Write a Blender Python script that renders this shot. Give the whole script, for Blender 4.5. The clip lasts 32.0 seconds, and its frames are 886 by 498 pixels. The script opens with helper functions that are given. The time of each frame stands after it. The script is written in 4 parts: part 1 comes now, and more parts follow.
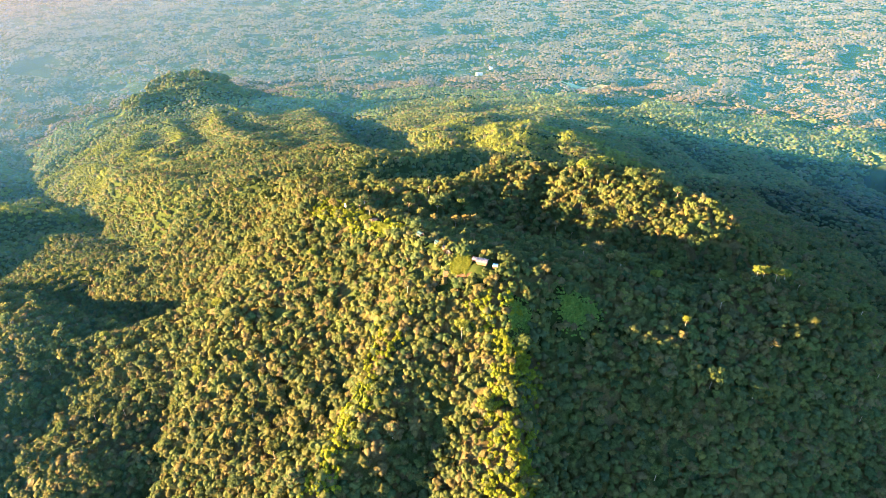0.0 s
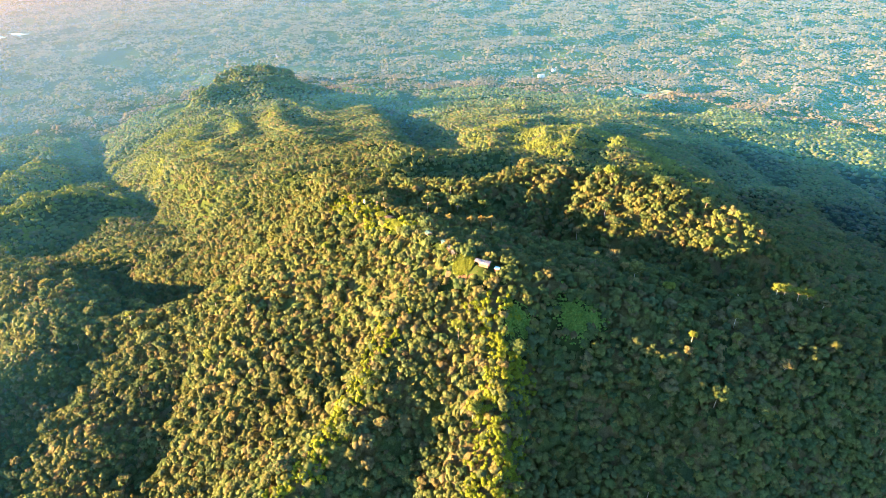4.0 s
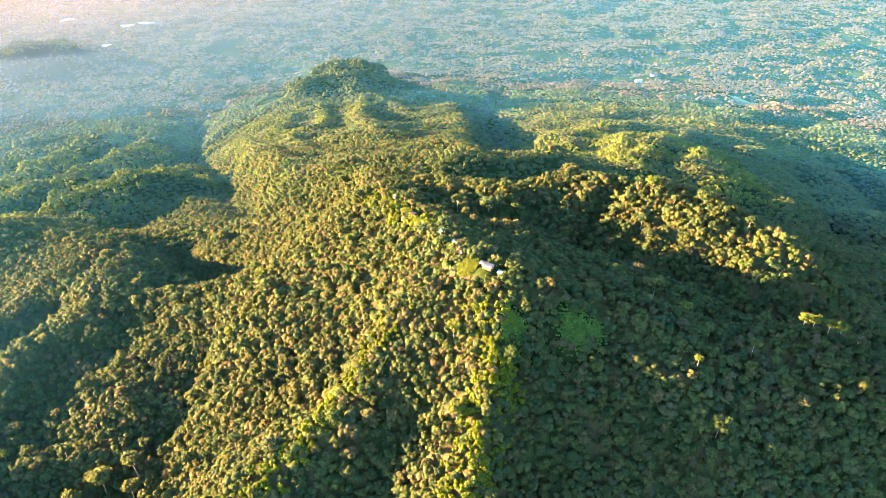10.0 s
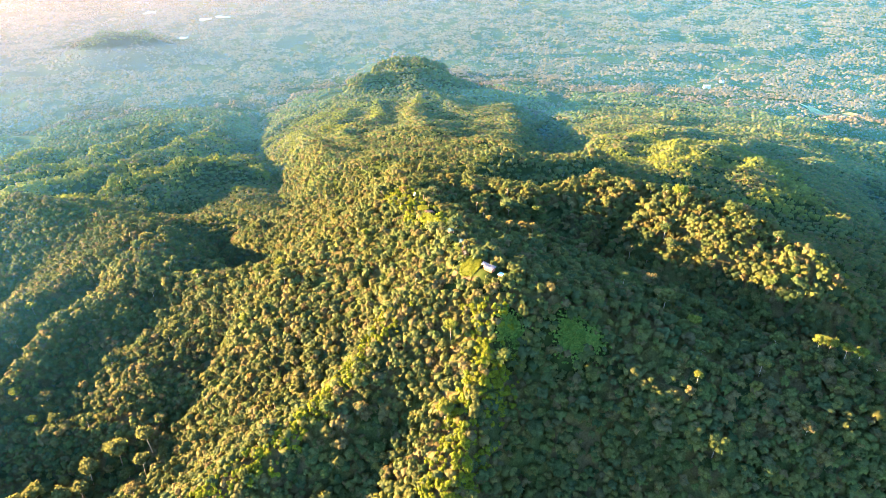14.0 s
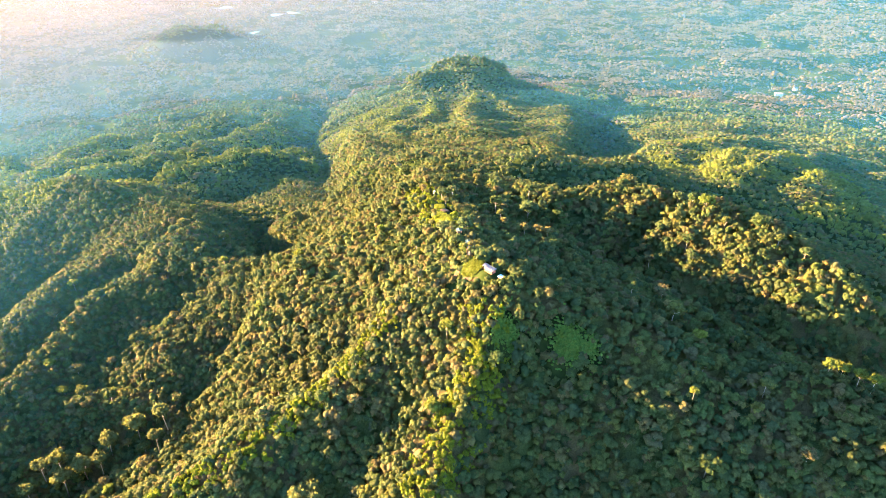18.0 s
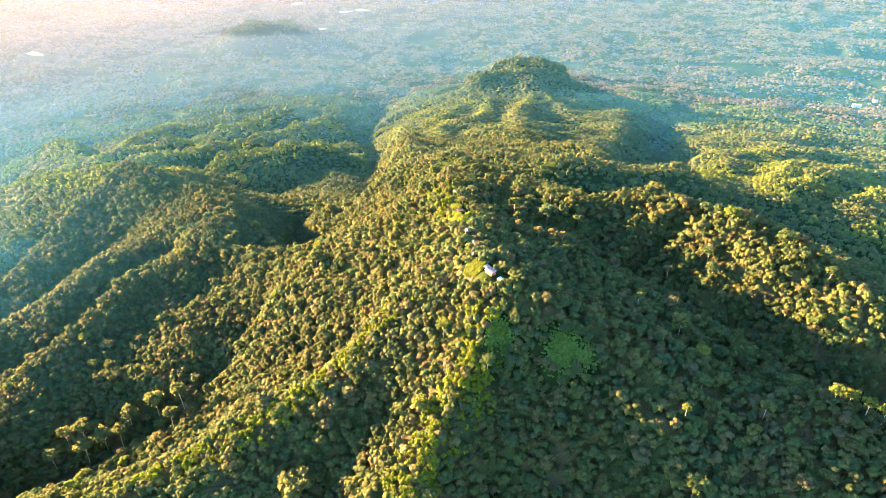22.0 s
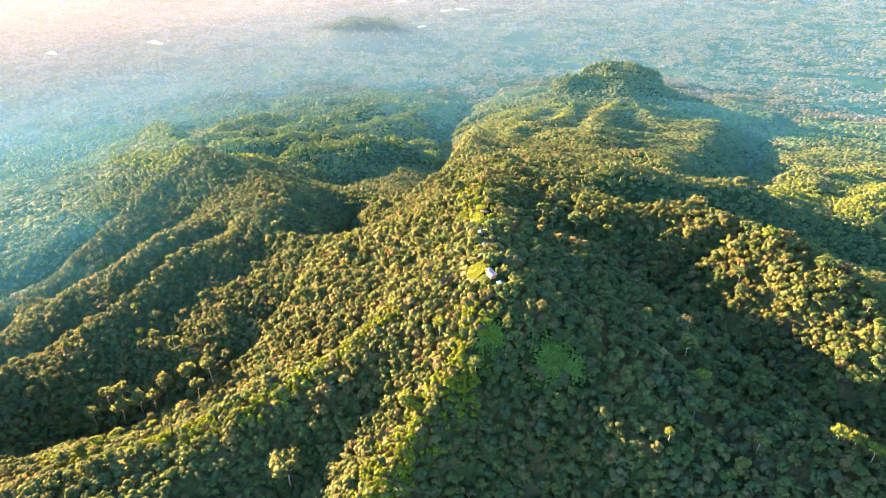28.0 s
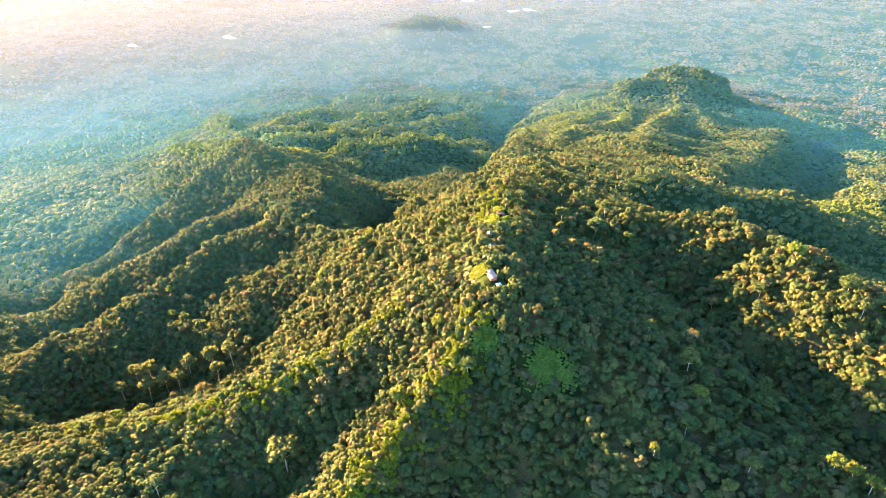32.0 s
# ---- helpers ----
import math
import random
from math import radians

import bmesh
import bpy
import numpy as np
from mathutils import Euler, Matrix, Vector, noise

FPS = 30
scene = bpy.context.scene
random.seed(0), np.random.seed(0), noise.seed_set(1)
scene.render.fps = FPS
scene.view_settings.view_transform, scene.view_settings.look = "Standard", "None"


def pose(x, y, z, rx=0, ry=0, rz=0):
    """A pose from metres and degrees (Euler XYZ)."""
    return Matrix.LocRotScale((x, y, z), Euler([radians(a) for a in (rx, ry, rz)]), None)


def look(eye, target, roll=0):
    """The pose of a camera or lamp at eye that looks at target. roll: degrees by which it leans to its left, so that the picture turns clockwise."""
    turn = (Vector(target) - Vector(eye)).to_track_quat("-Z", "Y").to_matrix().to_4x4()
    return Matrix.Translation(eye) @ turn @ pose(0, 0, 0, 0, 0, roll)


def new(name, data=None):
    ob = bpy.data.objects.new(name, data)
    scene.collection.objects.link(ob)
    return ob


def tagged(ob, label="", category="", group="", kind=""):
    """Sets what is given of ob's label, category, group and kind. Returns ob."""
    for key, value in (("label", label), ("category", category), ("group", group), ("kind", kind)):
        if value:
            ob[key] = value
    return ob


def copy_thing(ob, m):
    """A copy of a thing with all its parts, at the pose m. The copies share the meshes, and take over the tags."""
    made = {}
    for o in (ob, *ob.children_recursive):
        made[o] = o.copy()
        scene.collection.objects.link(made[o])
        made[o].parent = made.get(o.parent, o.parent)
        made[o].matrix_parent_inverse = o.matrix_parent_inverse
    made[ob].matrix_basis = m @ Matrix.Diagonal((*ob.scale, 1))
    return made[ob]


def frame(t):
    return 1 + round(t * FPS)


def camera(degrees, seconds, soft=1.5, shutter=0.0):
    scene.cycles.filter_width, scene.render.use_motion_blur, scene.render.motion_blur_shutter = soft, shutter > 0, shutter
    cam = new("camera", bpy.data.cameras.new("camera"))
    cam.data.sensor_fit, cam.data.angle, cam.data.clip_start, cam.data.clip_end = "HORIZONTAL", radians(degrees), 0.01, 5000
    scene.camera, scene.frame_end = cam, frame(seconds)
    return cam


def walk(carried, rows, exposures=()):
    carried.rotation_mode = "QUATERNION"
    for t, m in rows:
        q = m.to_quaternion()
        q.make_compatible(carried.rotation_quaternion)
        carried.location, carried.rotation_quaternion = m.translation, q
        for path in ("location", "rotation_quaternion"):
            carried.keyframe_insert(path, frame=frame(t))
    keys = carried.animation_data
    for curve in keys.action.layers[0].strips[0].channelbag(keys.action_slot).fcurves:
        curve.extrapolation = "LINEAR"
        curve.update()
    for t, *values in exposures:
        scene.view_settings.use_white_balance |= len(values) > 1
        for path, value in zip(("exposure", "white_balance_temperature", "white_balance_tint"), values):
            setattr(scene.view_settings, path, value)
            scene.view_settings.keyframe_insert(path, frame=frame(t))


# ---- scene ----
cam = camera(68.4, 32.0, soft=0.65)
METRES, EYE, TILT, LEAN, TURN = 200.0, 627.0, -30.2, 0.0, 0.0
ROWS = [
    (0.0, 0.0, 0.0, 0.0, 0.0, 0.0, -0.0),
    (0.5, 0.0158, 0.0002, 0.0003, 0.65, -0.01, -0.36),
    (1.0, 0.0314, 0.0005, 0.0006, 1.31, -0.01, -0.73),
    (1.5, 0.0471, 0.0009, 0.0008, 1.97, -0.03, -1.08),
    (2.0, 0.0627, 0.0015, 0.0009, 2.62, -0.03, -1.45),
    (2.5, 0.0784, 0.0023, 0.0015, 3.28, -0.06, -1.79),
    (3.0, 0.0942, 0.0033, 0.0019, 3.95, -0.08, -2.16),
    (3.5, 0.1096, 0.0036, 0.0023, 4.59, -0.1, -2.55),
    (5.5, 0.1724, 0.0093, 0.0063, 7.26, -0.29, -4.0),
    (6.0, 0.1879, 0.0113, 0.0075, 7.93, -0.35, -4.35),
    (6.5, 0.2035, 0.0137, 0.0089, 8.6, -0.39, -4.72),
    (7.0, 0.2193, 0.0158, 0.0098, 9.28, -0.44, -5.08),
    (7.5, 0.2346, 0.0181, 0.0112, 9.94, -0.5, -5.43),
    (8.0, 0.2498, 0.0207, 0.0133, 10.6, -0.59, -5.81),
    (8.5, 0.2651, 0.023, 0.0146, 11.27, -0.65, -6.19),
    (9.0, 0.2807, 0.0263, 0.0159, 11.95, -0.73, -6.52),
    (9.5, 0.2956, 0.0293, 0.018, 12.6, -0.82, -6.89),
    (10.0, 0.311, 0.0326, 0.0202, 13.28, -0.92, -7.25),
    (10.5, 0.3261, 0.0352, 0.0222, 13.95, -1.01, -7.66),
    (11.0, 0.3412, 0.0395, 0.0243, 14.63, -1.1, -7.98),
    (11.5, 0.3561, 0.0432, 0.0264, 15.3, -1.21, -8.35),
    (12.0, 0.3713, 0.047, 0.0287, 15.98, -1.32, -8.71),
    (12.5, 0.3861, 0.0514, 0.031, 16.65, -1.43, -9.06),
    (13.0, 0.401, 0.0555, 0.0335, 17.32, -1.55, -9.43),
    (13.5, 0.4158, 0.0598, 0.0359, 17.99, -1.67, -9.77),
    (15.5, 0.4754, 0.0779, 0.0479, 20.68, -2.2, -11.13),
    (16.0, 0.4898, 0.0831, 0.0507, 21.36, -2.34, -11.47),
    (16.5, 0.5041, 0.0887, 0.0539, 22.07, -2.49, -11.82),
    (17.0, 0.5182, 0.094, 0.0571, 22.74, -2.64, -12.15),
    (17.5, 0.5325, 0.0997, 0.0602, 23.44, -2.79, -12.48),
    (18.0, 0.5465, 0.1055, 0.0636, 24.1, -2.94, -12.79),
    (18.5, 0.5606, 0.1116, 0.067, 24.79, -3.09, -13.12),
    (19.0, 0.5745, 0.1174, 0.0705, 25.48, -3.26, -13.48),
    (19.5, 0.5883, 0.1239, 0.0741, 26.17, -3.44, -13.8),
    (20.0, 0.6019, 0.1301, 0.0777, 26.85, -3.61, -14.14),
    (20.5, 0.6154, 0.1366, 0.0817, 27.53, -3.79, -14.47),
    (21.0, 0.629, 0.1434, 0.0855, 28.23, -3.96, -14.81),
    (21.5, 0.6423, 0.15, 0.0893, 28.92, -4.14, -15.14),
    (22.0, 0.6558, 0.1572, 0.0932, 29.63, -4.33, -15.45),
    (22.5, 0.669, 0.1639, 0.0975, 30.32, -4.51, -15.76),
    (23.0, 0.6821, 0.1715, 0.1018, 31.03, -4.71, -16.06),
    (23.5, 0.695, 0.1787, 0.1058, 31.74, -4.91, -16.39),
    (24.0, 0.7079, 0.1863, 0.11, 32.46, -5.12, -16.69),
    (24.5, 0.7206, 0.1939, 0.1142, 33.17, -5.33, -16.99),
    (25.0, 0.7333, 0.2017, 0.1187, 33.89, -5.54, -17.28),
    (25.5, 0.7459, 0.2096, 0.1234, 34.59, -5.75, -17.57),
    (27.5, 0.7952, 0.242, 0.1427, 37.48, -6.65, -18.68),
    (28.0, 0.807, 0.2506, 0.1473, 38.19, -6.87, -18.95),
    (28.5, 0.8188, 0.2595, 0.1523, 38.92, -7.1, -19.21),
    (29.0, 0.8304, 0.2684, 0.1577, 39.66, -7.36, -19.48),
    (29.5, 0.8422, 0.2775, 0.1627, 40.41, -7.6, -19.75),
    (30.0, 0.8537, 0.2865, 0.1676, 41.14, -7.86, -20.01),
    (30.5, 0.865, 0.296, 0.1729, 41.9, -8.12, -20.28),
    (31.0, 0.8761, 0.3051, 0.1783, 42.63, -8.37, -20.54),
    (31.5, 0.8872, 0.3146, 0.1836, 43.39, -8.64, -20.81),
    (32.0, 0.898, 0.3243, 0.1892, 44.15, -8.92, -21.06),
]
EXPOSURE = 5.1
walk(cam, [(t, pose(0, 0, EYE, TILT, LEAN, TURN) @ pose(METRES * x, METRES * y, METRES * z, 90 + pitch, roll, yaw)) for t, x, y, z, yaw, pitch, roll in ROWS],
     exposures=[(0.0, EXPOSURE - 0.3, 6500, 10), (14.0, EXPOSURE, 6500, 10), (32.0, EXPOSURE + 0.03, 6500, 10)])

# ---- light ----
SUN_UP, SUN_WAY = 9.8, Vector((-1.0, -0.12, 0)).normalized()
to_sun = Vector((SUN_WAY.x * math.cos(radians(SUN_UP)), SUN_WAY.y * math.cos(radians(SUN_UP)), math.sin(radians(SUN_UP))))
world = bpy.data.worlds.new("sky")
scene.world = world
world.use_nodes = True
wn = world.node_tree.nodes
sky = wn.new("ShaderNodeTexSky")
sky.sky_type, sky.sun_disc = "NISHITA", False
sky.sun_elevation, sky.sun_rotation = radians(SUN_UP), math.atan2(to_sun.x, to_sun.y) % (2 * math.pi)
sky.altitude, sky.dust_density, sky.ozone_density = 400, 0.4, 3.0
wn["Background"].inputs["Strength"].default_value = 0.0485
world.node_tree.links.new(sky.outputs["Color"], wn["Background"].inputs["Color"])
sun = new("sun", bpy.data.lights.new("sun", "SUN"))
sun.data.energy, sun.data.angle, sun.data.color = 5.0, radians(0.6), (1.0, 0.55, 0.21)
sun.matrix_world = look(to_sun * 1000, (0, 0, 0))


# ---- materials ----
def material(name, rough=0.8):
    m = bpy.data.materials.new(name)
    m.use_nodes = True
    nt = m.node_tree
    bsdf = nt.nodes["Principled BSDF"]
    bsdf.inputs["Roughness"].default_value = rough
    return m, nt, bsdf


def node(nt, kind, **values):
    n = nt.nodes.new("ShaderNode" + kind)
    for key, value in values.items():
        n.inputs[key.replace("_", " ")].default_value = value
    return n


def ramp(nt, source, stops):
    r = nt.nodes.new("ShaderNodeValToRGB")
    while len(r.color_ramp.elements) < len(stops):
        r.color_ramp.elements.new(0.5)
    for e, (p, c) in zip(r.color_ramp.elements, stops):
        e.position, e.color = p, (*c, 1)
    nt.links.new(source, r.inputs[0])
    return r


def math_node(nt, op, a, b=None):
    n = nt.nodes.new("ShaderNodeMath")
    n.operation = op
    for i, v in enumerate((a, b)):
        if v is None:
            continue
        if isinstance(v, (int, float)):
            n.inputs[i].default_value = v
        else:
            nt.links.new(v, n.inputs[i])
    return n.outputs[0]


def foliage(name, stops, through_light=0.5):
    """Leaves: a hue for each tree, a finer mottle, and some light let through."""
    m, nt, bsdf = material(name, 0.6)
    nt.nodes.remove(bsdf)
    attr = nt.nodes.new("ShaderNodeAttribute")
    attr.attribute_name = "tint"
    info = nt.nodes.new("ShaderNodeObjectInfo")
    hue = math_node(nt, "FRACT", math_node(nt, "ADD", attr.outputs["Fac"], info.outputs["Random"]))
    col = ramp(nt, hue, stops)
    geo = nt.nodes.new("ShaderNodeNewGeometry")
    fine = node(nt, "TexNoise", Scale=1.5, Detail=4.0)
    nt.links.new(geo.outputs["Position"], fine.inputs["Vector"])
    wide = node(nt, "TexNoise", Scale=0.012, Detail=2.0)
    nt.links.new(geo.outputs["Position"], wide.inputs["Vector"])
    grain = math_node(nt, "ADD", math_node(nt, "MULTIPLY", math_node(nt, "SUBTRACT", fine.outputs["Fac"], 0.15), 1.35), math_node(nt, "MULTIPLY", wide.outputs["Fac"], 0.9))
    island = math_node(nt, "ADD", math_node(nt, "MULTIPLY", geo.outputs["Random Per Island"], 0.36), 0.12)
    mul = nt.nodes.new("ShaderNodeVectorMath")
    mul.operation = "SCALE"
    nt.links.new(col.outputs[0], mul.inputs[0])
    nt.links.new(math_node(nt, "ADD", math_node(nt, "MULTIPLY", grain, 0.75), island), mul.inputs["Scale"])
    diff = node(nt, "BsdfDiffuse", Roughness=0.5)
    leafy = node(nt, "TexNoise", Scale=2.4, Detail=5.0)
    nt.links.new(geo.outputs["Position"], leafy.inputs["Vector"])
    puff = nt.nodes.new("ShaderNodeAttribute")
    puff.attribute_name = "puff"
    half, both, unit = (nt.nodes.new("ShaderNodeVectorMath") for _ in range(3))
    half.operation, both.operation, unit.operation = "SCALE", "ADD", "NORMALIZE"
    half.inputs["Scale"].default_value = 0.75
    nt.links.new(geo.outputs["Normal"], half.inputs[0])
    nt.links.new(half.outputs[0], both.inputs[0])
    nt.links.new(puff.outputs["Vector"], both.inputs[1])
    nt.links.new(both.outputs[0], unit.inputs[0])
    bump = node(nt, "Bump", Strength=0.9, Distance=0.6)
    nt.links.new(unit.outputs[0], bump.inputs["Normal"])
    nt.links.new(leafy.outputs["Fac"], bump.inputs["Height"])
    nt.links.new(bump.outputs[0], diff.inputs["Normal"])
    tran = nt.nodes.new("ShaderNodeBsdfTranslucent")
    gloss = node(nt, "BsdfGlossy", Roughness=0.55)
    gloss.inputs["Color"].default_value = (0.8, 0.8, 0.7, 1)
    nt.links.new(bump.outputs[0], tran.inputs["Normal"])
    nt.links.new(mul.outputs[0], diff.inputs["Color"])
    nt.links.new(mul.outputs[0], tran.inputs["Color"])
    mix = nt.nodes.new("ShaderNodeMixShader")
    mix.inputs[0].default_value = through_light
    nt.links.new(diff.outputs[0], mix.inputs[1])
    nt.links.new(tran.outputs[0], mix.inputs[2])
    mix2 = nt.nodes.new("ShaderNodeMixShader")
    mix2.inputs[0].default_value = 0.007
    nt.links.new(mix.outputs[0], mix2.inputs[1])
    nt.links.new(gloss.outputs[0], mix2.inputs[2])
    nt.links.new(mix2.outputs[0], nt.nodes["Material Output"].inputs["Surface"])
    return m


LEAVES = foliage("forest_leaves", [(0.0, (0.040, 0.085, 0.034)), (0.18, (0.081, 0.116, 0.035)), (0.34, (0.057, 0.099, 0.045)), (0.5, (0.116, 0.133, 0.036)), (0.66, (0.066, 0.116, 0.035)),
                                   (0.82, (0.125, 0.130, 0.045)), (0.93, (0.121, 0.110, 0.053)), (1.0, (0.077, 0.103, 0.049))])
# Own fresh green of trees and lobes; on far crests, sunlight painted in.
BRIGHT_LEAVES = foliage("fresh_and_sunlit_leaves", [(0.0, (0.102, 0.150, 0.025)), (0.5, (0.130, 0.162, 0.028)), (1.0, (0.105, 0.152, 0.031))])
PLAIN_LEAVES = foliage("plantation_leaves", [(0.0, (0.078, 0.083, 0.049)), (0.25, (0.147, 0.109, 0.069)), (0.5, (0.109, 0.098, 0.060)), (0.75, (0.163, 0.117, 0.079)), (1.0, (0.118, 0.095, 0.062))])
TAN_LEAVES = foliage("tan_leaves", [(0.0, (0.175, 0.135, 0.043)), (0.5, (0.170, 0.155, 0.057)), (1.0, (0.149, 0.15, 0.063))])
PALE_LEAVES = foliage("pale_olive_leaves", [(0.0, (0.110, 0.132, 0.043)), (0.5, (0.098, 0.124, 0.043)), (1.0, (0.115, 0.136, 0.039))])
GRASS = foliage("grass_blades", [(0.0, (0.095, 0.135, 0.021)), (0.5, (0.121, 0.15, 0.023)), (1.0, (0.099, 0.145, 0.025))])
VINES = foliage("vine_leaves", [(0.0, (0.077, 0.176, 0.040)), (0.5, (0.115, 0.231, 0.046)), (1.0, (0.147, 0.234, 0.048))])
RIDGE_LEAVES = foliage("golden_green_shrub_leaves", [(0.0, (0.128, 0.185, 0.014)), (0.5, (0.170, 0.215, 0.016)), (1.0, (0.142, 0.200, 0.018))])


def surface(name, low, high, scale, rough=0.8, relief=0.4, depth=0.03, metal=0.0):
    """A plain surface with blotches and fine grain in two tones."""
    m, nt, bsdf = material(name, rough)
    geo = nt.nodes.new("ShaderNodeNewGeometry")
    blotch, fine = node(nt, "TexNoise", Scale=scale, Detail=4.0), node(nt, "TexNoise", Scale=scale * 9, Detail=5.0)
    for n in (blotch, fine):
        nt.links.new(geo.outputs["Position"], n.inputs["Vector"])
    info = nt.nodes.new("ShaderNodeObjectInfo")
    mixed = math_node(nt, "ADD", math_node(nt, "MULTIPLY", blotch.outputs["Fac"], 0.6), math_node(nt, "MULTIPLY", fine.outputs["Fac"], 0.4))
    mixed = math_node(nt, "ADD", mixed, math_node(nt, "MULTIPLY", math_node(nt, "SUBTRACT", info.outputs["Random"], 0.5), 0.25))
    nt.links.new(ramp(nt, mixed, [(0.3, low), (0.7, high)]).outputs[0], bsdf.inputs["Base Color"])
    bump = node(nt, "Bump", Strength=relief, Distance=depth)
    nt.links.new(fine.outputs["Fac"], bump.inputs["Height"])
    nt.links.new(bump.outputs[0], bsdf.inputs["Normal"])
    bsdf.inputs["Metallic"].default_value = metal
    return m


BARK = surface("pale_bark", (0.16, 0.13, 0.10), (0.38, 0.33, 0.27), 0.8, 0.9)
SOIL = surface("brown_soil", (0.028, 0.016, 0.008), (0.066, 0.036, 0.018), 0.6, 0.95, 0.7, 0.08)
PALE_SHEET = surface("weathered_white_roof_sheet", (0.12, 0.115, 0.125), (0.22, 0.21, 0.225), 0.9, 0.5)
BLUE_SHEET = surface("light_blue_roof_sheet", (0.34, 0.52, 0.66), (0.50, 0.68, 0.80), 0.9, 0.5)
TEAL_SHEET = surface("teal_tarpaulin", (0.02, 0.07, 0.09), (0.05, 0.14, 0.17), 1.2, 0.6)
GREY_SHEET = surface("dull_grey_tarpaulin", (0.03, 0.035, 0.045), (0.07, 0.08, 0.095), 1.2, 0.6)
PLANK = surface("red_brown_planks", (0.14, 0.045, 0.028), (0.30, 0.11, 0.07), 2.0, 0.8)
POLE = surface("grey_brown_poles", (0.10, 0.07, 0.05), (0.22, 0.16, 0.11), 3.0, 0.85)
DARK_BOARD = surface("dark_wet_boards", (0.03, 0.028, 0.03), (0.08, 0.07, 0.07), 2.0, 0.8)
PLASTER = surface("pale_plaster", (0.55, 0.53, 0.50), (0.75, 0.73, 0.70), 0.3, 0.9)
FIELD = surface("dry_grass_field", (0.16, 0.17, 0.06), (0.30, 0.28, 0.12), 0.05, 0.95)

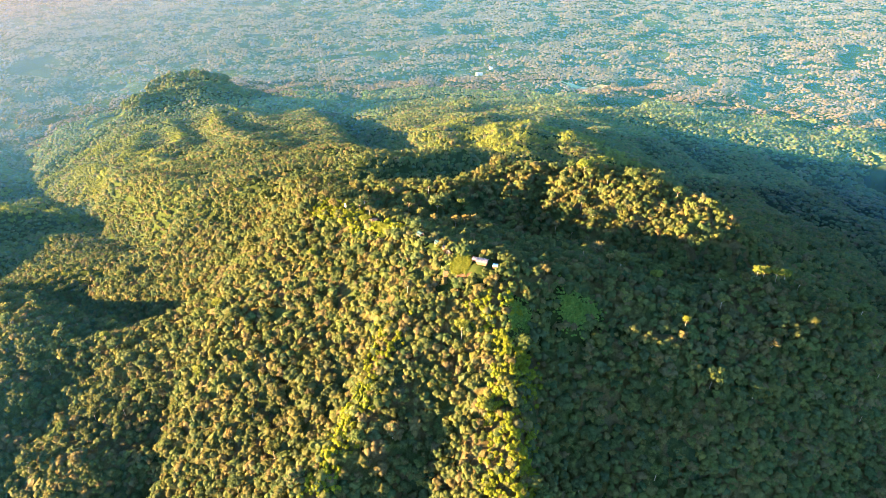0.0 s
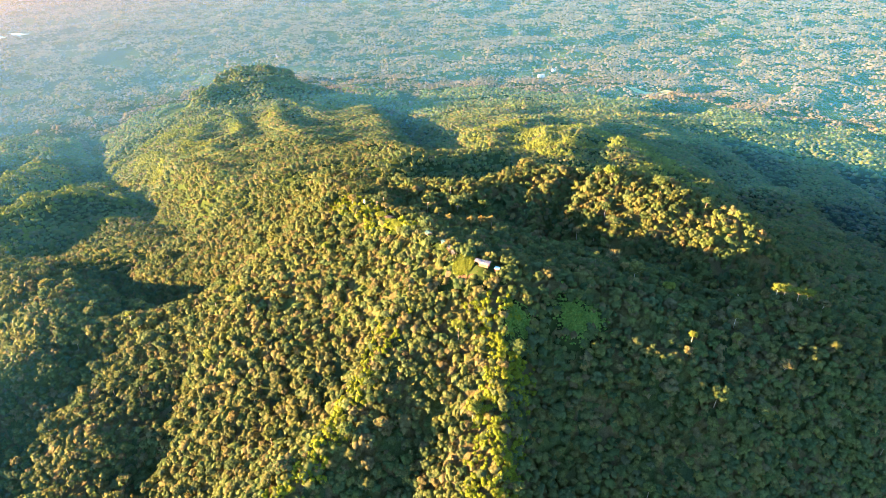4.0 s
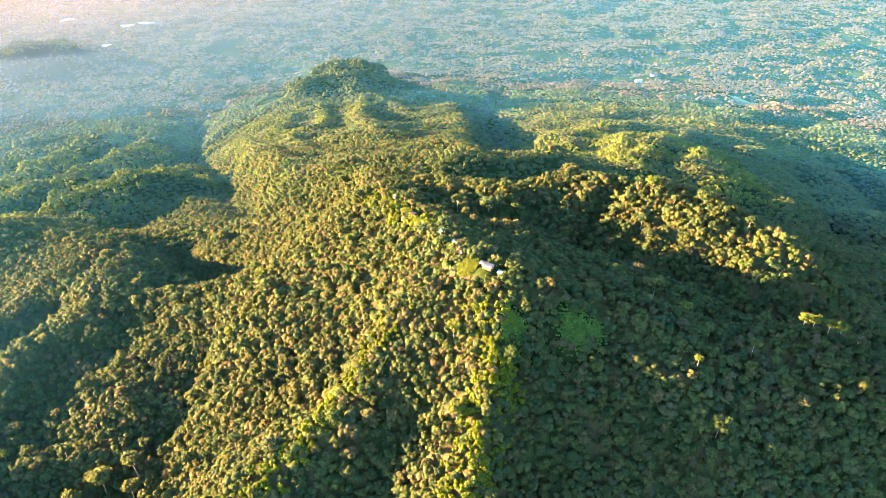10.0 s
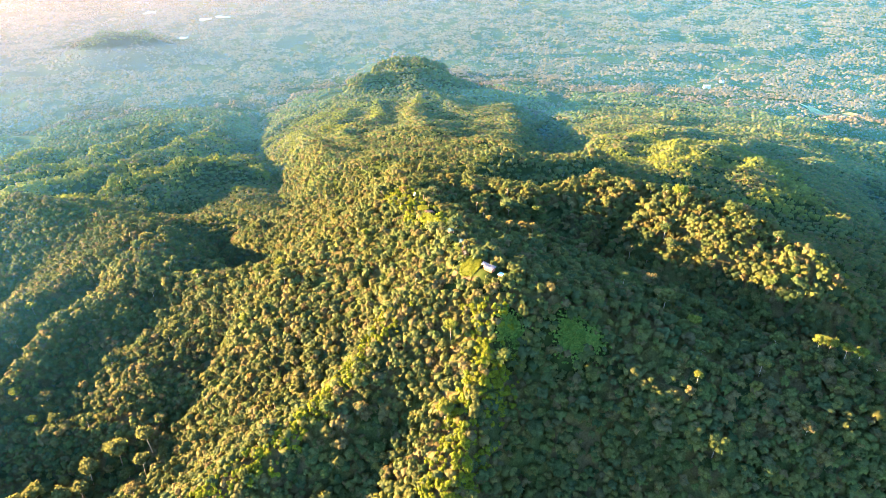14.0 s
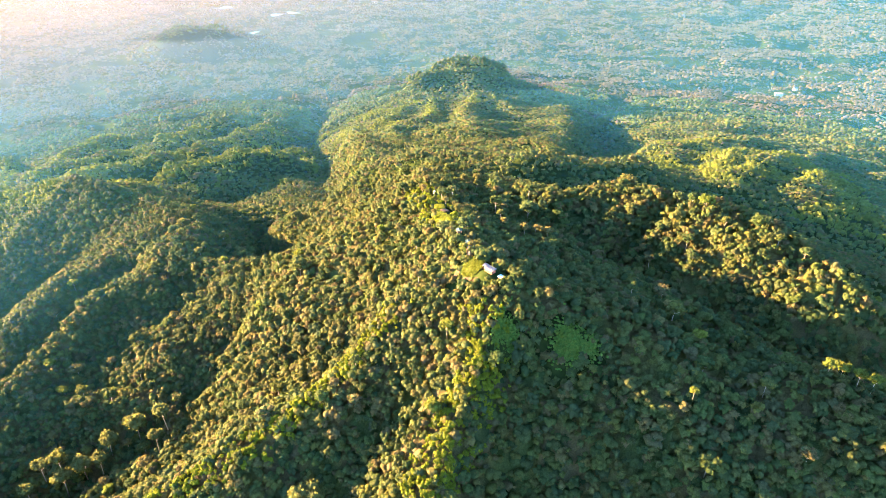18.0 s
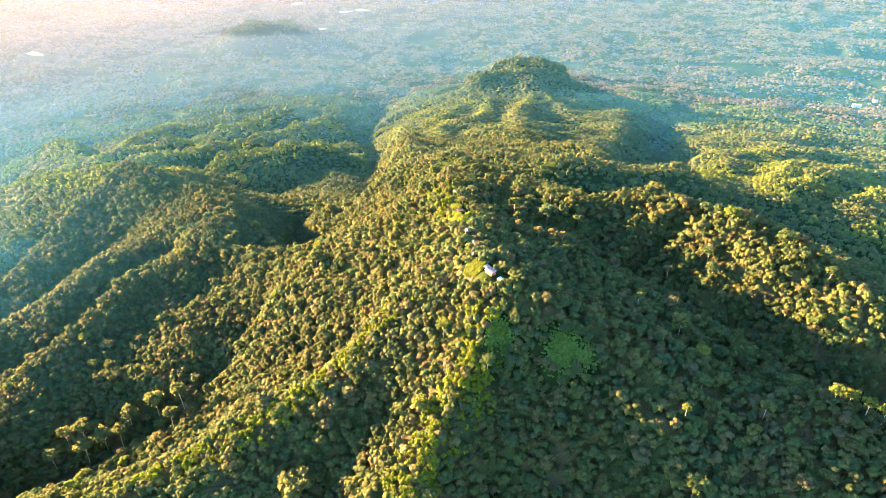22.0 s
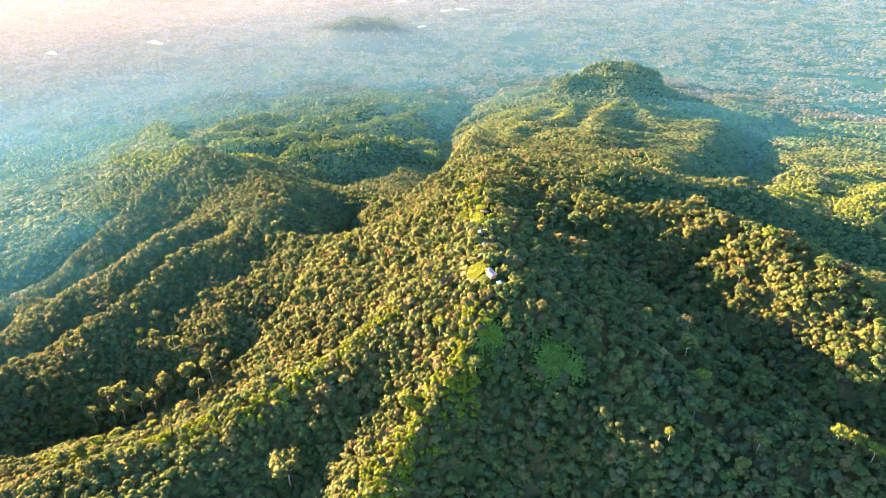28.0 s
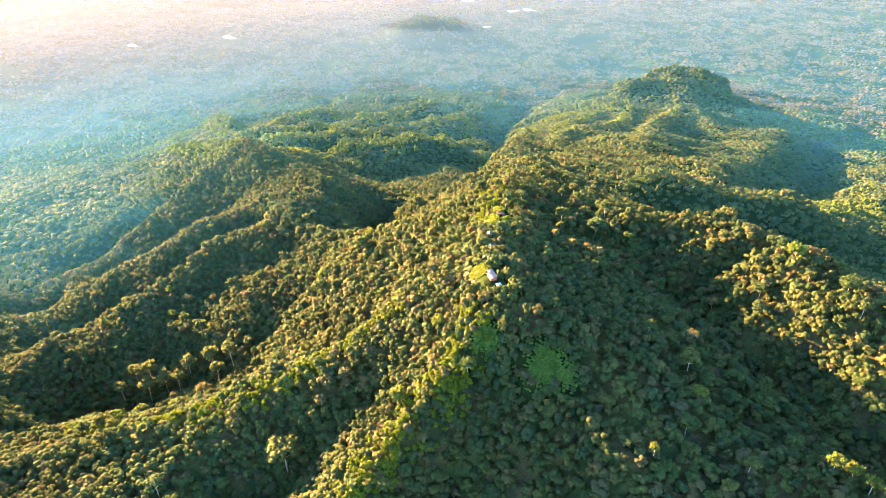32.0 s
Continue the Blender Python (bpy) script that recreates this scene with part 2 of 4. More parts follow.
# ---- terrain ----
# Canopy heights fall away from the summit like a worn cone; ridge and valley lines are laid into it as a stretched film.
SUMMIT = (0.0, 262.0)
FAR_HILL = [(-2137, 1882, 72), (-2103, 1913, 97), (-2072, 1940, 116), (-2021, 1986, 104), (-1981, 2022, 101), (-1959, 2042, 103), (-1906, 2090, 74), (-1867, 2125, 32)]
FALL_R = [0, 120, 200, 330, 500, 650, 800, 1000, 1200, 1450, 1750, 2000, 2500, 3500, 9000]
FALL_Z = [455, 440, 415, 385, 335, 292, 250, 198, 150, 97, 50, 27, 8, -8, -20]
LINES = {
    "summit_ridge": [(17, 245, 478.4), (2, 258, 481.5), (-20, 283, 474), (-40, 308, 466), (-66, 336, 461), (-95, 390, 443), (-120, 445, 425), (-114, 490, 417)],
    "back_crest": [(-204, 418, 397), (-195, 487, 396), (-152, 477, 421), (-114, 490, 417), (-75, 500, 414), (-52, 520, 413), (-28, 545, 409), (-8, 572, 403), (8, 600, 395), (40, 630, 375)],
    "rim": [(17, 245, 478.4), (46, 244, 475), (64, 257, 466), (95, 273, 452), (110, 272, 450), (130, 262, 447), (153, 267, 453), (170, 272, 448), (185, 274, 438), (212, 275, 433), (232, 266, 418), (250, 258, 395)],
    "inner_shelf": [(-15, 310, 465), (3, 318, 460), (18, 324, 455)],
    "inner_slope": [(15, 297, 465), (38, 321, 448), (71, 329, 436), (83, 321, 433)],
    "bowl": [(-10, 338, 450), (18, 355, 439), (44, 354, 429), (80, 340, 428), (111, 322, 427), (136, 321, 420), (165, 325, 416), (205, 330, 410), (260, 330, 380)],
    "east_mound": [(4, 375, 457), (43, 415, 455), (75, 405, 458), (108, 394, 460), (140, 370, 459), (159, 349, 456), (174, 342, 446), (195, 345, 426)],
    "mound_front": [(50, 400, 457), (89, 381, 460), (122, 362, 458), (148, 343, 452)],
    "back_slope": [(-58, 604, 367), (-91, 686, 352), (-151, 857, 306)],
    "central_ridge": [(-130, 530, 400), (-190, 650, 352), (-251, 816, 322), (-293, 880, 298), (-340, 980, 270), (-400, 1138, 236), (-430, 1300, 210), (-500, 1430, 172)],
    "central_edge": [(-195, 487, 396), (-265, 560, 374), (-335, 640, 340), (-410, 740, 302), (-460, 822, 266), (-500, 960, 240), (-553, 1129, 210), (-619, 1356, 172), (-700, 1400, 140)],
    "knoll_edge": [(-771, 1514, 146), (-736, 1529, 164), (-690, 1545, 174), (-650, 1563, 179), (-605, 1587, 182), (-580, 1599, 182), (-553, 1611, 168), (-511, 1630, 155), (-454, 1655, 132)],
    "knoll_back": [(-745, 1640, 160), (-698, 1665, 180), (-652, 1684, 188), (-618, 1696, 190), (-596, 1700, 182), (-566, 1705, 160)],
    "knoll_foot": [(-749, 1475, 130), (-712, 1482, 138), (-674, 1494, 146), (-615, 1520, 150), (-563, 1543, 146), (-500, 1575, 134)],
    "west_valley": [(-240, 470, 353), (-300, 549, 312), (-372, 616, 280), (-464, 769, 220), (-560, 870, 182), (-677, 1007, 146), (-780, 1121, 104), (-900, 1300, 59), (-1034, 1479, 26)],
    "spur_c": [(-447, 385, 374), (-500, 470, 332), (-541, 531, 309), (-545, 640, 284), (-536, 722, 266), (-577, 752, 246), (-610, 850, 215)],
    "valley_bc": [(-545, 420, 276), (-585, 520, 232), (-620, 650, 196), (-655, 800, 160), (-700, 940, 126), (-770, 1100, 86)],
    "spur_b": [(-600, 450, 324), (-640, 560, 294), (-690, 680, 256), (-731, 757, 230), (-775, 865, 204), (-818, 962, 177), (-890, 1110, 138), (-945, 1205, 119)],
    "valley_ab": [(-690, 500, 243), (-735, 620, 198), (-775, 740, 166), (-830, 870, 134), (-890, 1000, 100), (-950, 1120, 74)],
    "spur_a": [(-715, 460, 296), (-765, 580, 270), (-800, 660, 246), (-836, 715, 226), (-905, 860, 190), (-950, 960, 168), (-992, 1045, 150), (-1072, 1294, 94)],
    "outer_valley": [(-790, 440, 228), (-830, 560, 188), (-880, 700, 156), (-945, 850, 118), (-1010, 980, 88)],
    "outer_spur": [(-461, 349, 382), (-560, 342, 352), (-640, 334, 332), (-677, 325, 320), (-717, 280, 302), (-800, 205, 268), (-900, 120, 230)],
    "knob_spur": [(-640, 380, 312), (-740, 450, 285), (-820, 495, 274), (-875, 515, 268), (-915, 526, 258), (-1000, 500, 215), (-1100, 440, 170)],
    "knob_valley": [(-740, 345, 252), (-840, 385, 202), (-950, 400, 162), (-1060, 380, 124)],
    "north_spur": [(-815, 560, 258), (-898, 650, 232), (-968, 734, 209), (-1030, 860, 164), (-1076, 994, 124)],
    "lobe_edge": [(20, 820, 312), (2, 960, 276), (-48, 1080, 243), (-88, 1163, 220), (-135, 1300, 176)],
    "central_shoulder": [(-118, 760, 322), (-135, 857, 300), (-172, 1000, 258), (-212, 1150, 224), (-262, 1300, 190), (-325, 1460, 150)],
    "saddle_valley": [(-320, 470, 337), (-400, 480, 305), (-440, 560, 280), (-480, 680, 248)],
    "east_valley": [(-40, 760, 298), (-70, 850, 256), (-105, 1000, 208), (-138, 1150, 160), (-180, 1285, 126), (-230, 1500, 80), (-314, 1712, 48)],
    "lobe": [(40, 640, 362), (110, 760, 335), (140, 900, 302), (140, 970, 286), (120, 1150, 226), (90, 1320, 178)],
    "east_tips": [(185, 570, 350), (215, 640, 336), (250, 711, 318), (272, 824, 295), (255, 1086, 222)],
    "east_fall": [(300, 620, 292), (320, 720, 262), (345, 850, 225), (370, 1000, 188), (390, 1150, 150)],
    "east_low": [(300, 360, 350), (390, 420, 295), (470, 520, 240), (500, 650, 205), (510, 800, 170), (520, 1000, 135), (520, 1180, 112), (500, 1300, 100)],
    "east_lower": [(560, 280, 250), (640, 500, 185), (680, 700, 140), (700, 900, 105), (700, 1100, 85), (700, 1250, 75)],
    "east_end": [(870, 250, 150), (870, 500, 120), (870, 800, 80), (870, 1200, 50)],
    "hollow": [(-45, 455, 406), (-30, 482, 394), (-8, 512, 385), (18, 545, 375), (48, 580, 366), (100, 600, 352), (160, 600, 338)],
    "south_spur": [(17, 245, 478.4), (26, 229, 471), (28, 211, 458), (27, 195, 447), (25, 178, 435), (29, 164, 429), (30, 145, 410), (30, 110, 370)],
    "east_face": [(108, 234, 452), (87, 227, 444), (59, 217, 441), (34, 222, 452)],
    "east_foot": [(48, 190, 410), (65, 199, 415), (100, 205, 416), (134, 224, 431), (167, 250, 442), (205, 248, 420)],
    "east_toe": [(50, 140, 350), (80, 150, 352), (140, 165, 360), (200, 210, 380), (240, 225, 375)],
    "west_spur": [(-5, 240, 470), (-21, 233, 462), (-29, 217, 449), (-37, 202, 436), (-43, 185, 427), (-55, 164, 413), (-80, 137, 398), (-108, 115, 389), (-150, 95, 372)],
    "west_gully": [(-42, 221, 433), (-48, 206, 419), (-55, 190, 409)],
    "west_rib": [(-58, 230, 437), (-66, 212, 423)],
    "spur_gully": [(4, 228, 461), (3, 210, 444), (-3, 190, 423), (-11, 175, 407), (-20, 150, 384), (-27, 120, 354)],
    "west_face": [(-40, 255, 450), (-81, 239, 433), (-119, 253, 429), (-140, 268, 420), (-168, 280, 411), (-200, 286, 405), (-237, 298, 408)],
    "west_foot": [(-62, 219, 417), (-80, 205, 398), (-102, 185, 378), (-122, 162, 360), (-146, 142, 349), (-180, 112, 338)],
    "strip_spur": [(-140, 268, 420), (-146, 257, 411), (-160, 238, 399), (-170, 222, 389), (-186, 208, 375), (-203, 194, 365), (-222, 180, 357)],
    "strip_gully": [(-136, 240, 400), (-136, 222, 383), (-142, 205, 367), (-150, 188, 354), (-160, 170, 345), (-172, 150, 334), (-190, 130, 322), (-205, 95, 304)],
    "north_gully": [(-118, 395, 424), (-146, 352, 394), (-166, 338, 362), (-200, 348, 350), (-245, 375, 338), (-290, 410, 324)],
    "spur_back": [(-198, 262, 392), (-205, 240, 381), (-215, 222, 369), (-232, 205, 362)],
    "second_ridge": [(-239, 318, 411), (-240, 290, 407), (-240, 255, 396), (-251, 223, 388), (-254, 190, 374), (-260, 152, 361), (-266, 122, 354), (-285, 80, 335)],
    "third_gully": [(-268, 280, 382), (-276, 225, 356), (-290, 185, 338), (-304, 140, 322), (-325, 90, 306)],
    "third_ridge": [(-320, 345, 392), (-285, 312, 402), (-289, 250, 380), (-319, 204, 362), (-350, 160, 345), (-380, 147, 338)],
    "far_west_crest": [(-461, 349, 380), (-428, 343, 392), (-395, 360, 391), (-354, 345, 388), (-310, 345, 392), (-263, 323, 402)],
    "west_spur_far": [(-428, 343, 392), (-434, 264, 354), (-416, 187, 326), (-430, 120, 300)],
    "west_gully_far": [(-365, 302, 355), (-370, 240, 325), (-385, 190, 305), (-400, 120, 280)],
    "outer_west": [(-461, 349, 380), (-509, 313, 340), (-518, 226, 323), (-537, 190, 300), (-560, 120, 280)],
    "outer_gully": [(-475, 300, 327), (-474, 220, 290), (-480, 150, 265)],
}


def fall(x, y):
    r = np.hypot(x - SUMMIT[0], y - SUMMIT[1])
    return np.interp(r, FALL_R, FALL_Z)


GX, GY, GD, GNX, GNY = -1500.0, -100.0, 5.0, 480, 460


# Rounded crests: how many metres the ridge stays level to the east of its line.
BROAD = {"spur_a": 16, "spur_b": 18, "spur_c": 18, "north_spur": 16, "knob_spur": 16, "outer_spur": 14}


def stretch_film():
    held, weight = np.zeros((GNY, GNX)), np.zeros((GNY, GNX))
    lines = list(LINES.values()) + [[(x + BROAD[name], y, z - 1.5) for x, y, z in LINES[name]] for name in BROAD]
    for line in lines:
        for a, b in zip(line[:-1], line[1:]):
            n = int(math.dist(a[:2], b[:2]) / 2) + 2
            for f in np.linspace(0, 1, n):
                x, y, z = [p + (q - p) * f for p, q in zip(a, b)]
                i, j = int((y - GY) / GD), int((x - GX) / GD)
                if 0 <= i < GNY and 0 <= j < GNX:
                    held[i, j] += z - fall(x, y)
                    weight[i, j] += 1
    u = None
    for step in (10, 5, 2, 1):
        ny, nx = GNY // step, GNX // step
        h = held[:ny * step, :nx * step].reshape(ny, step, nx, step).sum((1, 3))
        w = weight[:ny * step, :nx * step].reshape(ny, step, nx, step).sum((1, 3))
        fix, value = w > 0, h / np.maximum(w, 1)
        if u is None:
            u = np.zeros((ny, nx))
        else:
            iy = np.minimum((np.arange(ny) * u.shape[0] / ny).astype(int), u.shape[0] - 1)
            ix = np.minimum((np.arange(nx) * u.shape[1] / nx).astype(int), u.shape[1] - 1)
            u = u[np.ix_(iy, ix)]
        keep = 1 / (1 + (GD * step / 70.0) ** 2 / 4)
        for _ in range(160):
            u[fix] = value[fix]
            p = np.pad(u, 1)
            u = (p[:-2, 1:-1] + p[2:, 1:-1] + p[1:-1, :-2] + p[1:-1, 2:]) / 4 * keep
        u[fix] = value[fix] * 0.7 + u[fix] * 0.3
    return u


FILM = stretch_film()


def lattice_noise(x, y, scale, seed):
    """Smooth value noise on numpy arrays, from -1 to 1."""
    rng = np.random.RandomState(seed)
    table = rng.uniform(-1, 1, (256, 256))
    u, v = x / scale, y / scale
    i, j = np.floor(u).astype(int), np.floor(v).astype(int)
    fu, fv = u - i, v - j
    fu, fv = fu * fu * (3 - 2 * fu), fv * fv * (3 - 2 * fv)
    a, b = table[i % 256, j % 256], table[(i + 1) % 256, j % 256]
    c, d = table[i % 256, (j + 1) % 256], table[(i + 1) % 256, (j + 1) % 256]
    return (a * (1 - fu) + b * fu) * (1 - fv) + (c * (1 - fu) + d * fu) * fv


def canopy(x, y):
    """Height of the forest's top, in metres."""
    x, y = np.asarray(x, float), np.asarray(y, float)
    waver = 11 * np.clip((np.hypot(x - 10, y - 235) - 190) / 120, 0, 1)
    u, v = (x + waver * lattice_noise(x, y, 48, 53) - GX) / GD - 0.5, (y + waver * lattice_noise(x, y, 48, 54) - GY) / GD - 0.5
    inside = (u > 1) & (u < GNX - 3) & (v > 1) & (v < GNY - 3)
    u, v = np.clip(u, 1, GNX - 3), np.clip(v, 1, GNY - 3)
    j, i = np.floor(u).astype(int), np.floor(v).astype(int)
    fu, fv = u - j, v - i
    z = (FILM[i, j] * (1 - fu) + FILM[i, j + 1] * fu) * (1 - fv) + (FILM[i + 1, j] * (1 - fu) + FILM[i + 1, j + 1] * fu) * fv
    z = np.where(inside, z, 0) + fall(x, y)
    r = np.hypot(x - SUMMIT[0], y - SUMMIT[1])
    turn = np.arctan2(x - SUMMIT[0], y - SUMMIT[1])
    spur = 1 - 2 * np.abs(lattice_noise(turn * 900 + 40 * lattice_noise(x, y, 260, 3), r * 0.25, 75, 5))
    z = z + spur * 9 * np.clip((r - 420) / 250, 0, 1) * np.clip((1700 - r) / 700, 0, 1)
    for (ax, ay, az), (bx, by, bz) in zip(FAR_HILL[:-1], FAR_HILL[1:]):
        f = np.clip(((x - ax) * (bx - ax) + (y - ay) * (by - ay)) / ((bx - ax) ** 2 + (by - ay) ** 2), 0, 1)
        z = np.maximum(z, az + (bz - az) * f - 0.58 * np.hypot(x - ax - (bx - ax) * f, y - ay - (by - ay) * f))
    rib = 1 - 2 * np.abs(lattice_noise(turn * 300 + 12 * lattice_noise(x, y, 70, 13), r * 0.3, 38, 15))
    z = z + 4.5 * rib * np.clip((r - 45) / 60, 0, 1) * np.clip((620 - r) / 200, 0, 1) + 4.0 * lattice_noise(x, y, 60, 17) * np.clip((r - 60) / 80, 0, 1)
    dip = np.clip(lattice_noise(x * 0.8 - y * 0.3, y, 130, 19) + 0.5 * lattice_noise(x, y, 65, 20) - 0.22, 0, 0.5)
    z = z - 40 * dip * np.clip((r - 1250) / 300, 0, 1)
    z = z + 4 * lattice_noise(x, y, 130, 7) * np.clip((r - 400) / 300, 0, 1) + 2.6 * lattice_noise(x, y, 31, 9) + 0.9 * lattice_noise(x, y, 13, 10)
    return z


# Open places without trees: x, y, radius.
CLEARINGS = [(16.5, 246, 4.6), (8, 249, 4.8), (2, 247, 2), (23, 244.5, 2.6), (0.8, 260.7, 2.2), (3, 256.5, 2.2), (-2.8, 266.3, 2), (-11, 273.8, 2.2), (-36, 307, 5), (-31, 297, 5),
             (-40, 312, 5), (33, 227, 4.6), (57, 235, 6.2), (64, 237.5, 4), (-55, 332, 2.5), (-134, 240, 2.8), (-135, 227, 3.2), (-133, 213, 2.8)]


def open_place(x, y):
    return np.any([np.hypot(x - cx, y - cy) < cr for cx, cy, cr in CLEARINGS], 0)


def ground_drop(x, y):
    """How far the soil lies below the canopy: deep under tall forest, shallow round the open places."""
    x, y = np.asarray(x, float), np.asarray(y, float)
    near = np.max([np.clip(1 - (np.hypot(x - cx, y - cy) - cr) / 7, 0, 1) for cx, cy, cr in CLEARINGS], 0)
    away = np.clip((np.hypot(x - SUMMIT[0], y - SUMMIT[1]) - 600) / 600, 0, 1)
    return 6.5 - 4.9 * near * near * (3 - 2 * near) + 7.0 * away


# Levelled places under the huts and shelters: x, y, radius, height.
PLATFORMS = [(17.4, 246.2, 3.0, 476.2), (13.9, 248.6, 1.2, 475.9), (23.0, 244.6, 1.6, 474.8), (3.0, 256.5, 1.5, 475.0), (0.8, 260.7, 1.5, 475.4),
             (-2.8, 266.3, 1.4, 474.8), (-11.0, 273.8, 1.6, 475.2)]


def ground_height(x, y):
    z = canopy(x, y) - ground_drop(x, y)
    for px, py, pr, level in PLATFORMS:
        f = np.clip(1 - (np.hypot(np.asarray(x, float) - px, np.asarray(y, float) - py) - pr) / 2.5, 0, 1)
        z = z + (level - z) * f * f * (3 - 2 * f)
    return z


def spaced(lo, hi, fine_lo, fine_hi, step, grow):
    mid = list(np.arange(fine_lo, fine_hi + step, step))
    out, s = [mid[-1]], step
    while out[-1] < hi:
        s = min(55, s * grow)
        out.append(out[-1] + s)
    back, s = [mid[0]], step
    while back[-1] > lo:
        s = min(55, s * grow)
        back.append(back[-1] - s)
    return np.array(back[::-1][:-1] + mid + out[1:])


def mesh_object(name, verts, faces, mat, sizes=3, smooth=False):
    """A mesh from arrays; faces all have the same number of corners."""
    me = bpy.data.meshes.new(name)
    verts, faces = np.asarray(verts, np.float32), np.asarray(faces, np.int32)
    me.vertices.add(len(verts))
    me.vertices.foreach_set("co", verts.ravel())
    me.loops.add(faces.size)
    me.loops.foreach_set("vertex_index", faces.ravel())
    me.polygons.add(len(faces))
    me.polygons.foreach_set("loop_start", np.arange(0, faces.size, sizes, dtype=np.int32))
    me.polygons.foreach_set("loop_total", np.full(len(faces), sizes, np.int32))
    me.update(calc_edges=True)
    me.polygons.foreach_set("use_smooth", np.full(len(faces), smooth))
    me.materials.append(mat)
    return new(name, me)


gm, gnt, gb = material("forest_floor", 0.95)
gnoise = node(gnt, "TexNoise", Scale=0.25, Detail=6.0)
ggeo = gnt.nodes.new("ShaderNodeNewGeometry")
gnt.links.new(ggeo.outputs["Position"], gnoise.inputs["Vector"])
gnt.links.new(ramp(gnt, gnoise.outputs["Fac"], [(0.3, (0.010, 0.020, 0.006)), (0.7, (0.024, 0.036, 0.012))]).outputs[0], gb.inputs["Base Color"])
gb.inputs["Specular IOR Level"].default_value = 0.0

xs, ys = spaced(-6500, 6000, -1080, 420, 8, 1.05), spaced(-2500, 6500, 60, 1240, 8, 1.05)
xs, ys = np.union1d(xs, np.arange(-18, 34, 2.0)), np.union1d(ys, np.arange(230, 282, 2.0))
mx, my = np.meshgrid(xs, ys)
gz = ground_height(mx, my)
nx, ny = len(xs), len(ys)
idx = np.arange(nx * ny).reshape(ny, nx)
quads = np.stack([idx[:-1, :-1], idx[:-1, 1:], idx[1:, 1:], idx[1:, :-1]], -1).reshape(-1, 4)
ground = mesh_object("ground", np.stack([mx, my, gz], -1).reshape(-1, 3), quads, gm, 4, True)
tagged(ground, "steep green volcanic mountain falling to a wide flat plain", "ground", kind="structure")


# ---- forest ----
ICO = [(0, 0, 1)] + [(0.894 * math.cos(a), 0.894 * math.sin(a), 0.447) for a in np.arange(5) * 1.2566] + \
      [(0.894 * math.cos(a), 0.894 * math.sin(a), -0.447) for a in np.arange(5) * 1.2566 + 0.628] + [(0, 0, -1)]
ICO_F = [(0, i, i % 5 + 1) for i in range(1, 6)] + [(i, i + 5, i % 5 + 1) for i in range(1, 6)] + \
        [(i % 5 + 1, i + 5, i % 5 + 6) for i in range(1, 6)] + [(11, i % 5 + 6, i + 5) for i in range(1, 6)]


def crown_shape(rng, lobes, clumps, size, core=0.6):
    """A crown one metre in radius: small rounded boughs spread over a dome, with loose leaf clumps on them."""
    verts, faces, heads = [], [], [(0.0, 0.0, -0.05, core * rng.uniform(0.9, 1.1))]
    start, lean = rng.uniform(0, 6.283), rng.normal(0, 0.12, 2)
    for k in range(lobes - 1):
        up = math.radians(8 + 72 * (k + 0.5) / max(1, lobes - 1)) + rng.uniform(-0.16, 0.16)
        a, d = start + 2.4 * k + rng.uniform(-0.35, 0.35), rng.uniform(0.5, 0.72)
        heads.append((d * math.cos(up) * math.cos(a) + lean[0], d * math.cos(up) * math.sin(a) + lean[1], d * math.sin(up) * 1.1 - 0.08, rng.uniform(0.24, 0.42)))
    for cx, cy, cz, cr in heads:
        i, turn = len(verts), rng.uniform(0, 6.283)
        c, s = math.cos(turn), math.sin(turn)
        for x, y, z in ICO[:-1]:
            f = cr * rng.uniform(0.8, 1.2)
            verts.append((cx + f * (x * c - y * s), cy + f * (x * s + y * c), cz + f * z * (0.9 if z > 0 else 1.4)))
        faces += [(i + p, i + q, i + r) for p, q, r in ICO_F[:10]]
    for k in range(clumps):
        cx, cy, cz, cr = heads[k % lobes]
        d = rng.normal(size=3)
        d[2] = abs(d[2]) - 0.2
        d /= np.linalg.norm(d)
        n = d + rng.normal(size=3) * 0.6
        n /= np.linalg.norm(n)
        c = np.array([cx, cy, cz]) + d * cr * rng.uniform(0.95, 1.2)
        t = np.cross(n, rng.normal(size=3))
        t /= np.linalg.norm(t)
        b = np.cross(n, t)
        s, i = size * rng.uniform(0.6, 1.3), len(verts)
        for q in (0, 2.1, 4.2):
            q += rng.uniform(-0.4, 0.4)
            verts.append((c + s * (t * math.cos(q) + b * math.sin(q))).tolist())
        faces.append((i, i + 1, i + 2))
    return np.array(verts), np.array(faces)


